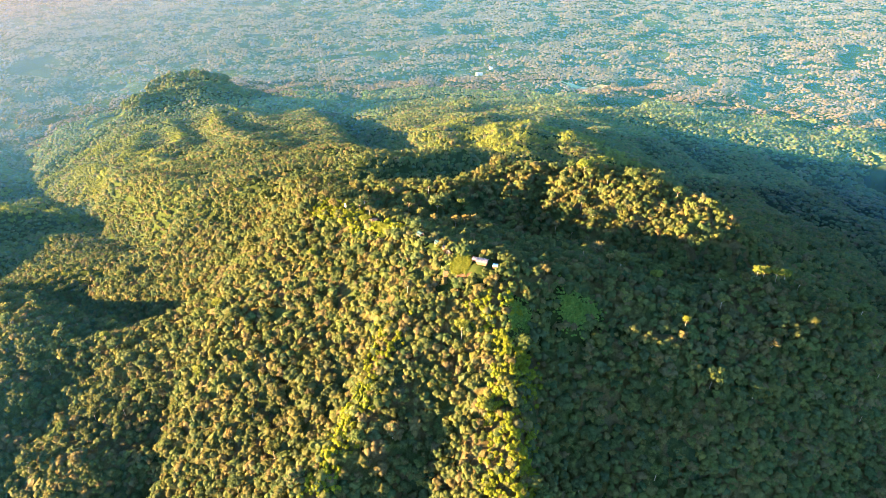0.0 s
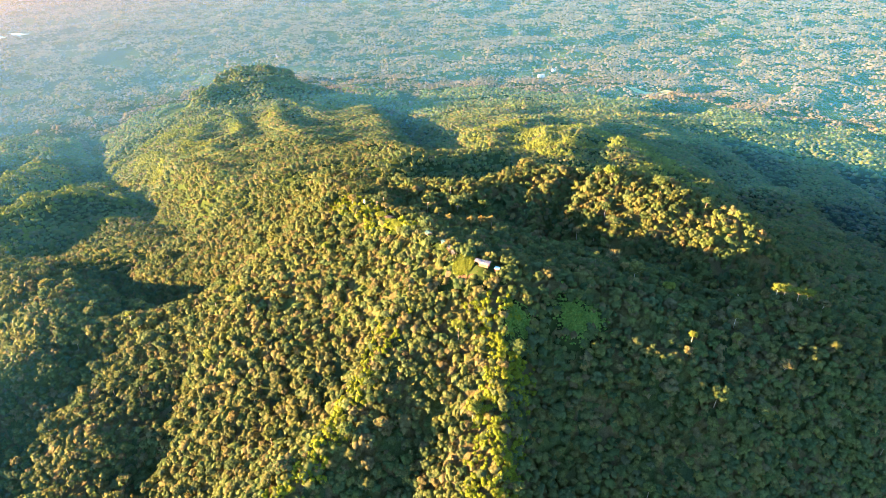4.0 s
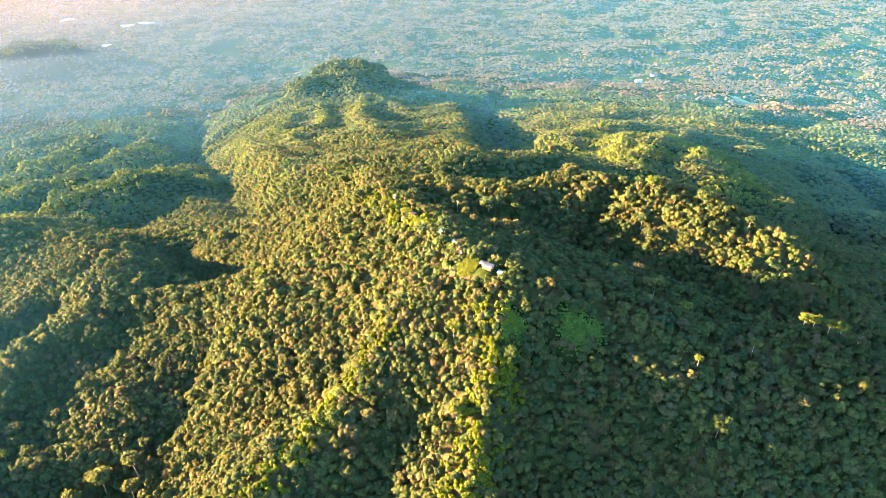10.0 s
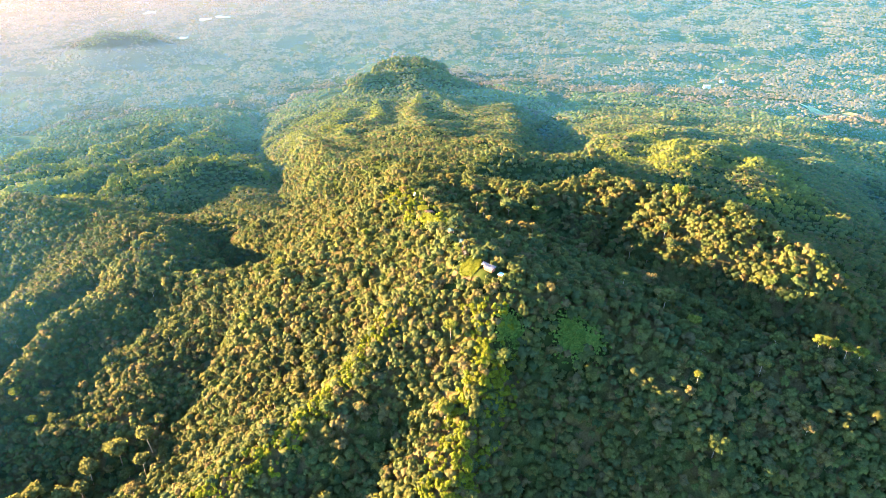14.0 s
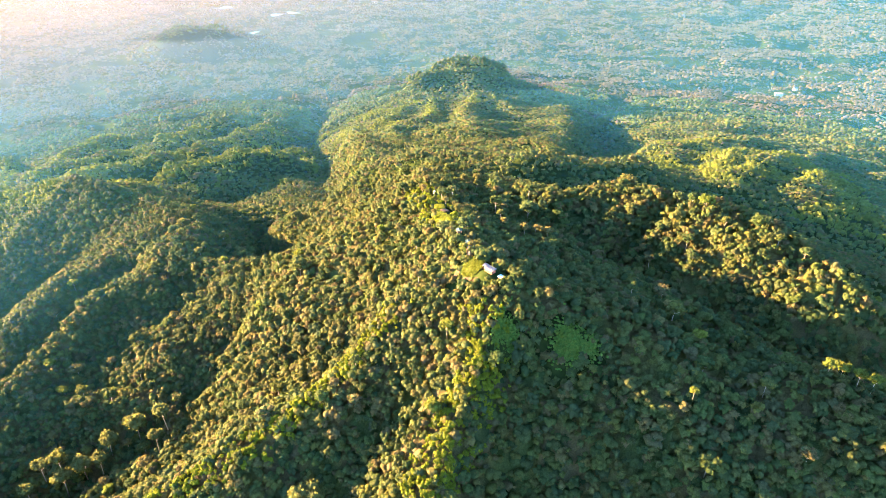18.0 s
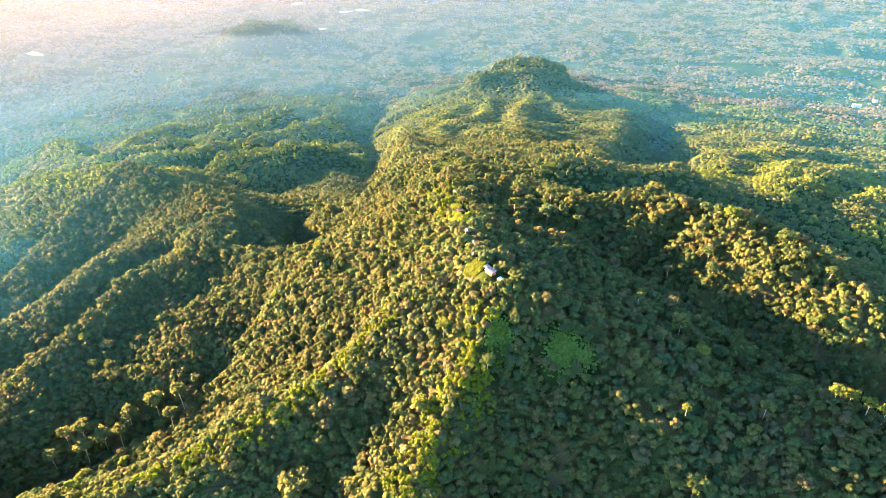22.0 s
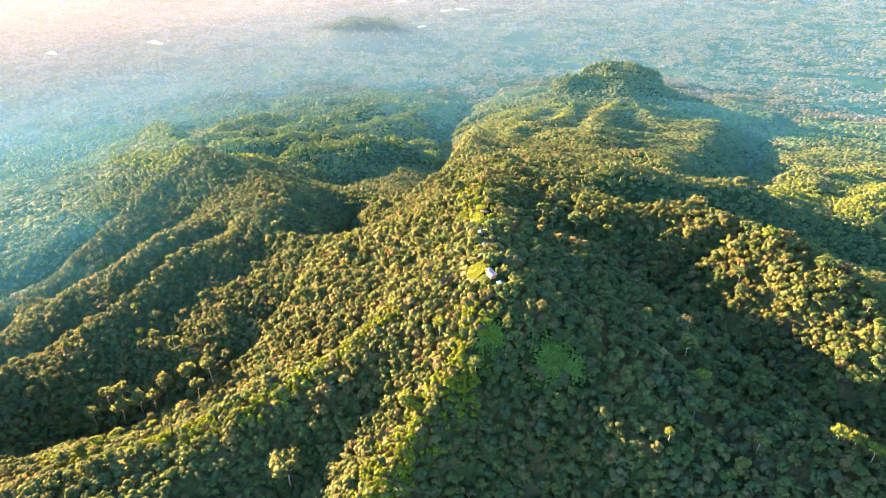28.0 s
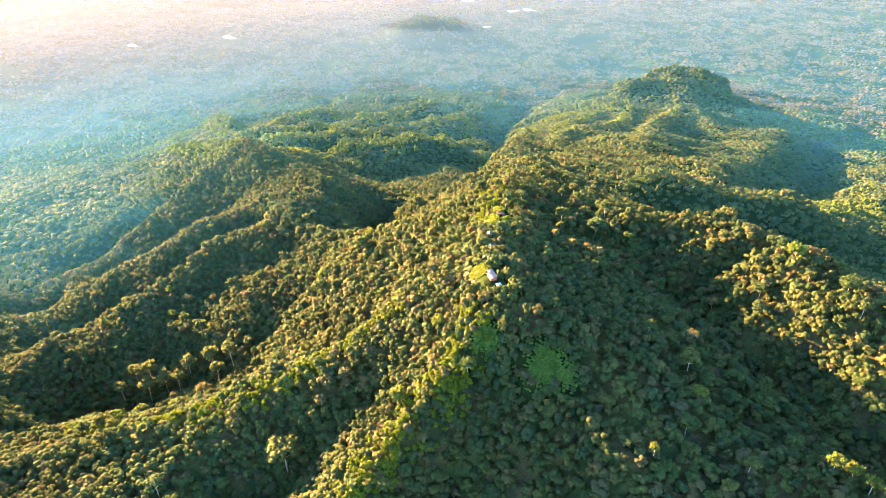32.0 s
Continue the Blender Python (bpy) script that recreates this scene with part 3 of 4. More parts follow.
def plant(name, shapes, x, y, z, width, height, label, seed, smooth=True, leaves=LEAVES):
    """One sheet of many crowns, each turned and sized, with a tint of its own."""
    rng = np.random.RandomState(seed)
    pick, turn, tint = rng.randint(0, len(shapes), len(x)), rng.uniform(0, 6.283, len(x)), rng.uniform(0, 1, len(x))
    allv, allf, allt, alln, base = [], [], [], [], 0
    for k, (sv, sf) in enumerate(shapes):
        m = np.nonzero(pick == k)[0]
        if not len(m):
            continue
        c, s = np.cos(turn[m])[:, None], np.sin(turn[m])[:, None]
        vx = (sv[None, :, 0] * c - sv[None, :, 1] * s) * width[m][:, None] + x[m][:, None]
        vy = (sv[None, :, 0] * s + sv[None, :, 1] * c) * width[m][:, None] + y[m][:, None]
        vz = sv[None, :, 2] * height[m][:, None] + z[m][:, None]
        allv.append(np.stack([vx, vy, vz], -1).reshape(-1, 3))
        allf.append((sf[None] + (np.arange(len(m)) * len(sv))[:, None, None] + base).reshape(-1, 3))
        allt.append(np.repeat(tint[m], len(sv)))
        n = sv + (0, 0, 0.35)
        n = n / np.maximum(np.linalg.norm(n, axis=1), 0.05)[:, None]
        alln.append(np.stack([n[:, 0] * c - n[:, 1] * s, n[:, 0] * s + n[:, 1] * c, np.repeat(n[None, :, 2], len(m), 0)], -1).reshape(-1, 3))
        base += len(m) * len(sv)
    ob = mesh_object(name, np.concatenate(allv), np.concatenate(allf), leaves, 3, smooth)
    ob.data.attributes.new("tint", "FLOAT", "POINT").data.foreach_set("value", np.concatenate(allt).astype(np.float32))
    ob.data.attributes.new("puff", "FLOAT_VECTOR", "POINT").data.foreach_set("vector", np.concatenate(alln).astype(np.float32).ravel())
    return tagged(ob, label, "forest", kind="stuff")


def scatter(x0, x1, y0, y1, step, seed):
    rng = np.random.RandomState(seed)
    gx, gy = np.meshgrid(np.arange(x0, x1, step, dtype=float), np.arange(y0, y1, step, dtype=float))
    gx[::2] += step / 2
    gx, gy = gx.ravel(), gy.ravel()
    return gx + rng.normal(0, 0.42, gx.size) * step, gy + rng.normal(0, 0.42, gx.size) * step


def in_view_sector(x, y):
    a = np.degrees(np.arctan2(-(x - 100), y + 20))
    return (a > -42) & (a < 102)


rng = np.random.RandomState(11)
NEAR = (-440, 235, 60, 430)
near_shapes = [crown_shape(rng, rng.randint(5, 9), 42, 0.13) for _ in range(28)]
mid_shapes = [crown_shape(rng, 2, 4, 0.3, 0.78) for _ in range(20)]
flank_shapes = [crown_shape(rng, 3, 10, 0.24, 0.66) for _ in range(22)]
FAR_DOME = np.array([(0.0, 0.0, 0.85)] + [(math.cos(a), math.sin(a), -0.3) for a in np.arange(5) * 1.2566])
FAR_DOME_F = np.array([(0, 1 + k, 1 + (k + 1) % 5) for k in range(5)])
far_shapes = [(FAR_DOME * rng.uniform(0.7, 1.25, (6, 1)) + rng.normal(0, 0.14, (6, 3)), FAR_DOME_F) for _ in range(20)]


def steepness(x, y):
    return np.hypot(canopy(x + 3, y) - canopy(x - 3, y), canopy(x, y + 3) - canopy(x, y - 3)) / 6


def near_stretch(x, y):
    """The slopes below and beside the camera's way that come close to it."""
    return (y > 40 - 0.125 * (x + 200)) & (x < np.where(y < 150, 45 + 0.9 * (y - 110), 90 + 2 * (y - 150)))


def along(x, y, name, reach):
    """Whether a place lies that close to the first part of a ridge line, above its foot."""
    out = np.zeros(np.shape(x), bool)
    for (ax, ay, az), (bx, by, bz) in zip(LINES[name][:-1], LINES[name][1:]):
        f = np.clip(((x - ax) * (bx - ax) + (y - ay) * (by - ay)) / ((bx - ax) ** 2 + (by - ay) ** 2), 0, 1)
        out |= np.hypot(x - ax - (bx - ax) * f, y - ay - (by - ay) * f) < reach
    return out


x, y = scatter(*NEAR, 4.6, 21)
ex, ey = scatter(*NEAR, 4.3, 24)
m = rng.uniform(0, 1, ex.size) < 1.9 * (np.sqrt(1 + steepness(ex, ey) ** 2) - 1.02)
x, y = np.append(x, ex[m]), np.append(y, ey[m])
m = ~open_place(x, y) & near_stretch(x, y)
x, y = x[m], y[m]
shrubby = (along(x, y, "south_spur", 11) | along(x, y, "west_spur", 6)) & (y < 232) | along(x, y, "summit_ridge", 9) & (y > 284) & (y < 345)
shrubby &= (lattice_noise(x, y, 14, 48) > -0.7)
ridge_x, ridge_y = x[shrubby], y[shrubby]
x, y = x[~shrubby], y[~shrubby]
w = np.clip(2.45 * np.exp(rng.normal(0, 0.36, x.size) + 0.22 * lattice_noise(x, y, 26, 43)), 1.35, 5.6)
plant("near_forest", near_shapes, x, y, canopy(x, y) - w * 0.42 + rng.normal(0, 0.45, x.size) + 1.7 * lattice_noise(x, y, 11, 46) + 1.5 * lattice_noise(x, y, 23, 58), w, w * rng.uniform(0.65, 1.1, x.size), "dense tropical forest canopy of rounded green crowns", 31)
x, y = np.tile(ridge_x, 4) + rng.uniform(-2.8, 2.8, 4 * ridge_x.size), np.tile(ridge_y, 4) + rng.uniform(-2.8, 2.8, 4 * ridge_y.size)
w = np.clip(1.35 * np.exp(rng.normal(0, 0.3, x.size)), 0.8, 2.8)
plant("ridge_shrubs", near_shapes, x, y, canopy(x, y) - 0.9 - w * 0.4 + rng.normal(0, 0.35, x.size), w, w * rng.uniform(0.8, 1.2, x.size), "low bright yellow-green shrubs along the sunlit spurs", 37, True, RIDGE_LEAVES)

ux, uy = np.meshgrid(np.arange(NEAR[0], NEAR[1], 2.0), np.arange(NEAR[2], NEAR[3], 2.0))
uj = np.random.RandomState(5)
ux, uy = ux + uj.uniform(-0.8, 0.8, ux.shape), uy + uj.uniform(-0.8, 0.8, ux.shape)
uz = canopy(ux, uy) - np.where(open_place(ux, uy), 4.8, 4.6) + uj.uniform(-1.1, 1.1, ux.shape)
k = np.arange(ux.size).reshape(ux.shape)
uf = np.concatenate([np.stack([k[:-1, :-1], k[:-1, 1:], k[1:, 1:]], -1).reshape(-1, 3), np.stack([k[:-1, :-1], k[1:, 1:], k[1:, :-1]], -1).reshape(-1, 3)])
under = mesh_object("undergrowth", np.stack([ux, uy, uz], -1).reshape(-1, 3), uf, LEAVES)
under.data.attributes.new("tint", "FLOAT", "POINT").data.foreach_set("value", (0.2 + 0.3 * lattice_noise(ux, uy, 9, 12)).ravel().astype(np.float32))
UNDER_LABEL = "low shrubs and young trees filling the gaps of the forest"
x, y = scatter(*NEAR, 5.0, 25)
ex, ey = scatter(*NEAR, 4.0, 29)
m = rng.uniform(0, 1, ex.size) < 1.6 * (np.sqrt(1 + steepness(ex, ey) ** 2) - 1.1)
x, y = np.append(x, ex[m]), np.append(y, ey[m])
m = ~open_place(x, y) & near_stretch(x, y)
x, y = x[m], y[m]
w = rng.uniform(1.1, 2.4, x.size)
shrub_shapes = [crown_shape(rng, 2, 9, 0.28, 0.68) for _ in range(10)]
plant("shrubs", shrub_shapes, x, y, canopy(x, y) - 1.9 + rng.uniform(-0.8, 0.8, x.size), w * 1.6, w * 1.3, UNDER_LABEL, 36)
tagged(under, "dense dark green undergrowth and vines beneath the crowns", "undergrowth", kind="stuff")

def flank(name, step, size, tall, near, far, shapes, seed, leaves=LEAVES):
    """Forest on the mountain's flanks, between two distances from the summit, outside the near slopes."""
    x, y = scatter(-1250, 900, -50, 1500, step, seed)
    ex, ey = scatter(-1250, 500, -50, 1300, step, seed + 4)
    m = rng.uniform(0, 1, ex.size) < 2.2 * (np.sqrt(1 + steepness(ex, ey) ** 2) - 1.04)
    x, y = np.append(x, ex[m]), np.append(y, ey[m])
    r = np.hypot(x - SUMMIT[0], y - SUMMIT[1])
    m = (r >= near) & (r < far) & in_view_sector(x, y) & ~((x > NEAR[0]) & (x < NEAR[1]) & (y > NEAR[2]) & (y < NEAR[3]))
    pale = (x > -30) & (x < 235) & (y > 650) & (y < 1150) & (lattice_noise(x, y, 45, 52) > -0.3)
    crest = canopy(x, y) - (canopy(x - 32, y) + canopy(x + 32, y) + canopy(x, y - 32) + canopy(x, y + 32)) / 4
    # The sunlit look of the north-western crests is put into the leaf colour.
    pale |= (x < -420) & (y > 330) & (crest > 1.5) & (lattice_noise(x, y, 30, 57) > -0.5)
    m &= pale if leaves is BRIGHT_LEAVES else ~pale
    x, y = x[m], y[m]
    w = np.clip(size * np.exp(rng.normal(0, 0.28, x.size) + 0.15 * lattice_noise(x, y, 40, 49)), size * 0.55, size * 1.6)
    plant(name, shapes, x, y, canopy(x, y) - w * 0.5 + rng.normal(0, 0.55, x.size) + 1.8 * lattice_noise(x, y, 20, 47), w, w * tall * rng.uniform(0.75, 1.25, x.size),
          "bright yellow-green woods on sunlit lobes, and crests with sunlight put into the leaf colour" if leaves is BRIGHT_LEAVES else "tropical forest covering the mountain flanks", seed + 10, True, leaves)


flank("flank_forest", 5.2, 3.25, 0.7, 0, 560, flank_shapes, 22)
flank("lower_forest", 5.9, 4.3, 0.5, 560, 1150, mid_shapes, 27)
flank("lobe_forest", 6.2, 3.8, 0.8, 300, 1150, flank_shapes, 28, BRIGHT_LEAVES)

# The slope under the camera's own way.
x, y = scatter(-400, 520, -220, 260, 6.0, 61)
inside = (x > NEAR[0]) & (x < NEAR[1]) & (y > NEAR[2]) & (y < NEAR[3])
m = np.where(inside, ~near_stretch(x, y), ~in_view_sector(x, y))
x, y = x[m], y[m]
w = np.clip(3.9 * np.exp(np.random.RandomState(62).normal(0, 0.28, x.size)), 2.2, 6.5)
plant("foot_forest", mid_shapes, x, y, canopy(x, y) - w * 0.5, w, w * 0.6, "tropical forest on the slope below the summit", 63)

PONDS = [(-2632, 2782, 24, 36), (-2215, 2699, 30, 28), (-2180, 2790, 40, 22), (-2015, 2315, 16, 22), (-2690, 1360, 50, 18), (-2880, 1003, 36, 16)]


def plain_trees(name, step, near, far, size, seed, leaves, uneven):
    """Trees between two distances out on the plain; the natural forest also keeps the outlying hills."""
    x, y = scatter(-4800, 3200, -400, 4900, step, seed)
    ex, ey = scatter(-1150, -250, 1100, 1900, step * 0.7, seed + 1)
    steep = steepness(ex, ey) > 0.35
    x, y = np.append(x, ex[steep]), np.append(y, ey[steep])
    r, d = np.hypot(x - SUMMIT[0], y - SUMMIT[1]), np.hypot(x - 90, y - 40)
    clear = lattice_noise(x, y, 170, 41) + 0.6 * lattice_noise(x, y, 55, 42)
    hill = (canopy(x, y) > 62) & (d > 1500) & (d < 3100)
    m = (r > 1150) & ((d > near) & (d < far) & ~hill | hill & (leaves is LEAVES)) & in_view_sector(x, y) & (clear < 0.8) & ~((np.abs(x - 462) < 85) & (np.abs(y - 2075) < 24)) & (np.hypot(x - 126, y - 2264) > 14)
    for px, py, pa, pb in PONDS:
        m &= ((x - px) / (pa + 10)) ** 2 + ((y - py) / (pb + 10)) ** 2 > 1
    x, y = x[m], y[m]
    keep = rng.uniform(0, 1, x.size) > 0.1
    x, y = x[keep], y[keep]
    w = np.clip(size * np.exp(rng.normal(0, 0.3, x.size)), size * 0.55, size * 1.6)
    gap = np.clip(lattice_noise(x + 0.5 * y, 1.2 * y, 62, 55) + 0.6 * lattice_noise(x, y, 27, 56) - 0.12, 0, 0.25) / 0.25
    z = canopy(x, y) - w * 0.5 + rng.uniform(-uneven, uneven, x.size) + (4.0 * lattice_noise(x, y, 105, 44) - 14 * gap) * (canopy(x, y) < 70)
    plant(name, far_shapes, x, y, z, w, w * rng.uniform(0.5, 0.85, x.size), "distant plantation trees covering the plain", seed, True, leaves)


plain_trees("lowland_forest", 8.6, 0, 1550, 5.2, 23, LEAVES, 1.6)
plain_trees("plantation_forest", 8.4, 1550, 2300, 4.6, 43, PLAIN_LEAVES, 1.4)
plain_trees("plain_forest", 10.8, 2300, 4850, 5.9, 33, PLAIN_LEAVES, 1.4)

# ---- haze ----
# Thin see-through sheets with haze painted in lie over the slopes and the plain, denser further out and whiter below
# the sun.
PAINTED_HAZE, hnt, hbsdf = material("painted_haze")
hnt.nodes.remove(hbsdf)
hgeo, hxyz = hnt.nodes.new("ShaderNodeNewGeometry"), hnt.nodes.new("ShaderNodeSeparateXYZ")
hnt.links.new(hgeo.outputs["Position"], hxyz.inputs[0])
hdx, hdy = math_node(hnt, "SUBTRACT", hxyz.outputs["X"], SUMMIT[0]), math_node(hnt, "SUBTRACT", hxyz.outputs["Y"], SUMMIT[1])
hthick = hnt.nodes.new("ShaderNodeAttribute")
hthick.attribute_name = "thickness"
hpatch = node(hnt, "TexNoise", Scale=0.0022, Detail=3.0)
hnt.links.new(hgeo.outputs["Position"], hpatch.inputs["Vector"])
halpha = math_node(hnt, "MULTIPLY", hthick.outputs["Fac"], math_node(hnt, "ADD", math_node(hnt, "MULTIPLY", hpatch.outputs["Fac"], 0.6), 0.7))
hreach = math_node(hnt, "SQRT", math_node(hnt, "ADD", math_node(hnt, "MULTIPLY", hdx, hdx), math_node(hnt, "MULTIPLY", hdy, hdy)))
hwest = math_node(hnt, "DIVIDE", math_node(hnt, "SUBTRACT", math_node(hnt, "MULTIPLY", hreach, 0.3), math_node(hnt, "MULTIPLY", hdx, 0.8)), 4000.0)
# Sun glow in the air is painted as a paler tone westward.
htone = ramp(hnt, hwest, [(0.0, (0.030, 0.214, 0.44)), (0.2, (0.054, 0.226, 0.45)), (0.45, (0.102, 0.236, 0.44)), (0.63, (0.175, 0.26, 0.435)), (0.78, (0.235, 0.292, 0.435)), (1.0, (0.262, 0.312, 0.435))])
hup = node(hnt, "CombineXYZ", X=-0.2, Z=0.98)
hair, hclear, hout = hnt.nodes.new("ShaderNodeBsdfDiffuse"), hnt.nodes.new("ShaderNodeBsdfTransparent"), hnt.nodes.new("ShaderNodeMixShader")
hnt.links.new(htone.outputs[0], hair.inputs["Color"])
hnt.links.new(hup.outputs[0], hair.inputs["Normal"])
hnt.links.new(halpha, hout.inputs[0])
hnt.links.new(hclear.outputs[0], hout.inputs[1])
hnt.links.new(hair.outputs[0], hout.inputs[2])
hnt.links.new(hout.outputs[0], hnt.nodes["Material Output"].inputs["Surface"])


EYE_LEVEL = 627.0


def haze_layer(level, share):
    """One level see-through sheet of painted haze, thicker further out and towards the sun, that melts away where the
    forest rises to it.
    """
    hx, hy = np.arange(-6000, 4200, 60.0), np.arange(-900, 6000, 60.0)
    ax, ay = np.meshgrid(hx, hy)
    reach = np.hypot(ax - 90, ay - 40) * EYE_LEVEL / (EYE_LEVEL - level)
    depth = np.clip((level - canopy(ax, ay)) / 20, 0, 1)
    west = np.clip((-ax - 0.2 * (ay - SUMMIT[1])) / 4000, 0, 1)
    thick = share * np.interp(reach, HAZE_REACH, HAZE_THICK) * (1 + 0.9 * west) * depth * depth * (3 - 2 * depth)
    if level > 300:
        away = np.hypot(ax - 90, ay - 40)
        # Light scattered forward is put in as a denser sheet on the sunward side.
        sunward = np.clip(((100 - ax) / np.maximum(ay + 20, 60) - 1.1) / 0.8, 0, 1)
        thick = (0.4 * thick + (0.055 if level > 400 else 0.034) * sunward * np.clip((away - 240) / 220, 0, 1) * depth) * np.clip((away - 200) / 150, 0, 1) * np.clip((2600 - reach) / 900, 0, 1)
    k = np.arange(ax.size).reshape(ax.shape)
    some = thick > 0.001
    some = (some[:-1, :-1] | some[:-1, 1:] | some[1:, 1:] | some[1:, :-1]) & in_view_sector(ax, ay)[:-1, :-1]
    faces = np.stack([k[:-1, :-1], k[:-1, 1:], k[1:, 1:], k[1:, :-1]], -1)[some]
    ob = mesh_object("morning_haze", np.stack([ax, ay, np.full(ax.shape, level)], -1).reshape(-1, 3), faces, PAINTED_HAZE, 4, True)
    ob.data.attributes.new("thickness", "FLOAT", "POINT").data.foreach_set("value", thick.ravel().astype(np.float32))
    return tagged(ob, "thin level see-through sheet with blue distance haze painted in, over the lowland", "haze", kind="stuff")


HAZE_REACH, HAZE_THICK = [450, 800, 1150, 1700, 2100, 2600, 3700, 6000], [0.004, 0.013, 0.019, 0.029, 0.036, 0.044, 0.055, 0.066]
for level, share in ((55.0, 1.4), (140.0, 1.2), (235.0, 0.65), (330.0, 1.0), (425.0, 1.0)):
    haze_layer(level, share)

# ---- things ----
def part(name, bm, mat, parent, label="", smooth=False):
    me = bpy.data.meshes.new(name)
    bm.to_mesh(me)
    bm.free()
    me.materials.append(mat)
    me.polygons.foreach_set("use_smooth", np.full(len(me.polygons), smooth))
    ob = new(name, me)
    ob.parent = parent
    return tagged(ob, label)


def thing(name, m, label, category, group=""):
    ob = new(name)
    ob.matrix_basis = m
    return tagged(ob, label, category, group)


def slab(x0, x1, y0, y1, z0, z1, bm=None, bevel=0.0):
    bm = bm or bmesh.new()
    made = bmesh.ops.create_cube(bm, size=1.0, matrix=Matrix.LocRotScale(((x0 + x1) / 2, (y0 + y1) / 2, (z0 + z1) / 2), None, (x1 - x0, y1 - y0, z1 - z0)))
    if bevel:
        bmesh.ops.bevel(bm, geom=list({e for v in made["verts"] for e in v.link_edges}), offset=bevel, segments=1, affect="EDGES")
    return bm


def rod(a, b, ra, rb, sides=6, bm=None):
    """A tapered round bar from a to b."""
    bm = bm or bmesh.new()
    a, b = Vector(a), Vector(b)
    turn = (b - a).to_track_quat("Z", "Y").to_matrix()
    rings = [[bm.verts.new(c + turn @ Vector((r * math.cos(6.2832 * k / sides), r * math.sin(6.2832 * k / sides), 0))) for k in range(sides)] for c, r in ((a, ra), (b, rb))]
    for k in range(sides):
        bm.faces.new((rings[0][k], rings[0][(k + 1) % sides], rings[1][(k + 1) % sides], rings[1][k]))
    bm.faces.new(rings[0][::-1])
    bm.faces.new(rings[1])
    return bm


def corrugated(width, length, rise, waves=5):
    """One roof sheet with rounded ribs running along its slope, and a small thickness."""
    bm, n = bmesh.new(), waves * 4
    rows = []
    for z in (0.0, -0.012):
        for y in (0.0, length):
            rows.append([bm.verts.new((width * k / n, y, rise * y / length + 0.035 * math.sin(6.2832 * waves * k / n) + z)) for k in range(n + 1)])
    for k in range(n):
        bm.faces.new((rows[0][k], rows[0][k + 1], rows[1][k + 1], rows[1][k]))
        bm.faces.new((rows[2][k + 1], rows[2][k], rows[3][k], rows[3][k + 1]))
        bm.faces.new((rows[0][k + 1], rows[0][k], rows[2][k], rows[2][k + 1]))
        bm.faces.new((rows[1][k], rows[1][k + 1], rows[3][k + 1], rows[3][k]))
    return bm


def roof_sheets(parent, mat, x0, y0, z0, count, width, length, rise, seed):
    r = random.Random(seed)
    for k in range(count):
        ob = part("roof_sheet", corrugated(width * 1.06, length * r.uniform(0.95, 1.04), rise), mat, parent, smooth=True)
        ob.matrix_basis = pose(x0 + width * k, y0 + r.uniform(-0.12, 0.12), z0 + 0.02 * (k % 2), 0, r.uniform(-1.2, 1.2), r.uniform(-1.5, 1.5))


def soil_level(x, y):
    return float(ground_height(x, y))


# The summit hut: a long lean-to roof with a smaller one beside it, plank walls and poles.
hut = thing("hut", pose(17.4, 246.2, soil_level(17.4, 246.2) + 0.1, 0, 0, -22) @ Matrix.Scale(0.7, 4), "small red-brown plank hut with pale corrugated roof on summit clearing", "hut")
part("floor", slab(-3.1, 3.1, -1.9, 1.8, -0.12, 0.0), DARK_BOARD, hut)
for px, py, top in ((-3, -1.8, 1.9), (0, -1.8, 1.9), (3, -1.8, 1.9), (-3, 1.7, 2.5), (0, 1.7, 2.5), (3, 1.7, 2.5)):
    part("post", rod((px, py, -1.6), (px, py, top), 0.07, 0.06), POLE, hut)
for k in range(22):
    if k not in (9, 10, 11):
        x0 = -3.05 + k * 0.277
        part("wall_plank", slab(x0, x0 + 0.262, -1.93, -1.9, -0.05, 1.55 + 0.1 * math.sin(k * 7)), PLANK, hut)
for k in range(12):
    y0 = -1.86 + k * 0.3
    part("wall_plank", slab(-3.12, -3.09, y0, y0 + 0.285, -0.05, 1.6 + 0.06 * k), PLANK, hut)
    part("wall_plank", slab(3.09, 3.12, y0, y0 + 0.285, -0.05, 1.6 + 0.06 * k), PLANK, hut)
part("door", slab(-0.5, 0.25, -1.92, -1.88, 0.0, 1.5, bevel=0.01), DARK_BOARD, hut, "dark plank door")
for y0, z0 in ((-1.8, 1.95), (1.7, 2.55)):
    part("beam", rod((-3.4, y0, z0), (3.4, y0, z0), 0.06, 0.06), POLE, hut)
roof_sheets(hut, PALE_SHEET, -3.5, -2.35, 1.98, 8, 0.87, 4.7, 0.68, 4)
annex = thing("lean_to", pose(14.2, 248.4, soil_level(14.2, 248.4), 0, 0, -18) @ Matrix.Scale(0.72, 4), "small open lean-to with white corrugated roof beside the hut", "shelter")
for px, py, top in ((-1.3, -1.0, 1.9), (1.3, -1.0, 1.9), (-1.3, 1.1, 2.4), (1.3, 1.1, 2.4)):
    part("post", rod((px, py, -1.5), (px, py, top), 0.06, 0.05), POLE, annex)
part("bench", slab(-1.2, 1.2, 0.5, 0.9, 0.4, 0.46), PLANK, annex)
part("back_wall", slab(-1.3, 1.3, 1.12, 1.16, 0.0, 1.7), PLANK, annex)
roof_sheets(annex, PALE_SHEET, -1.7, -1.5, 1.95, 4, 0.85, 3.2, 0.55, 5)
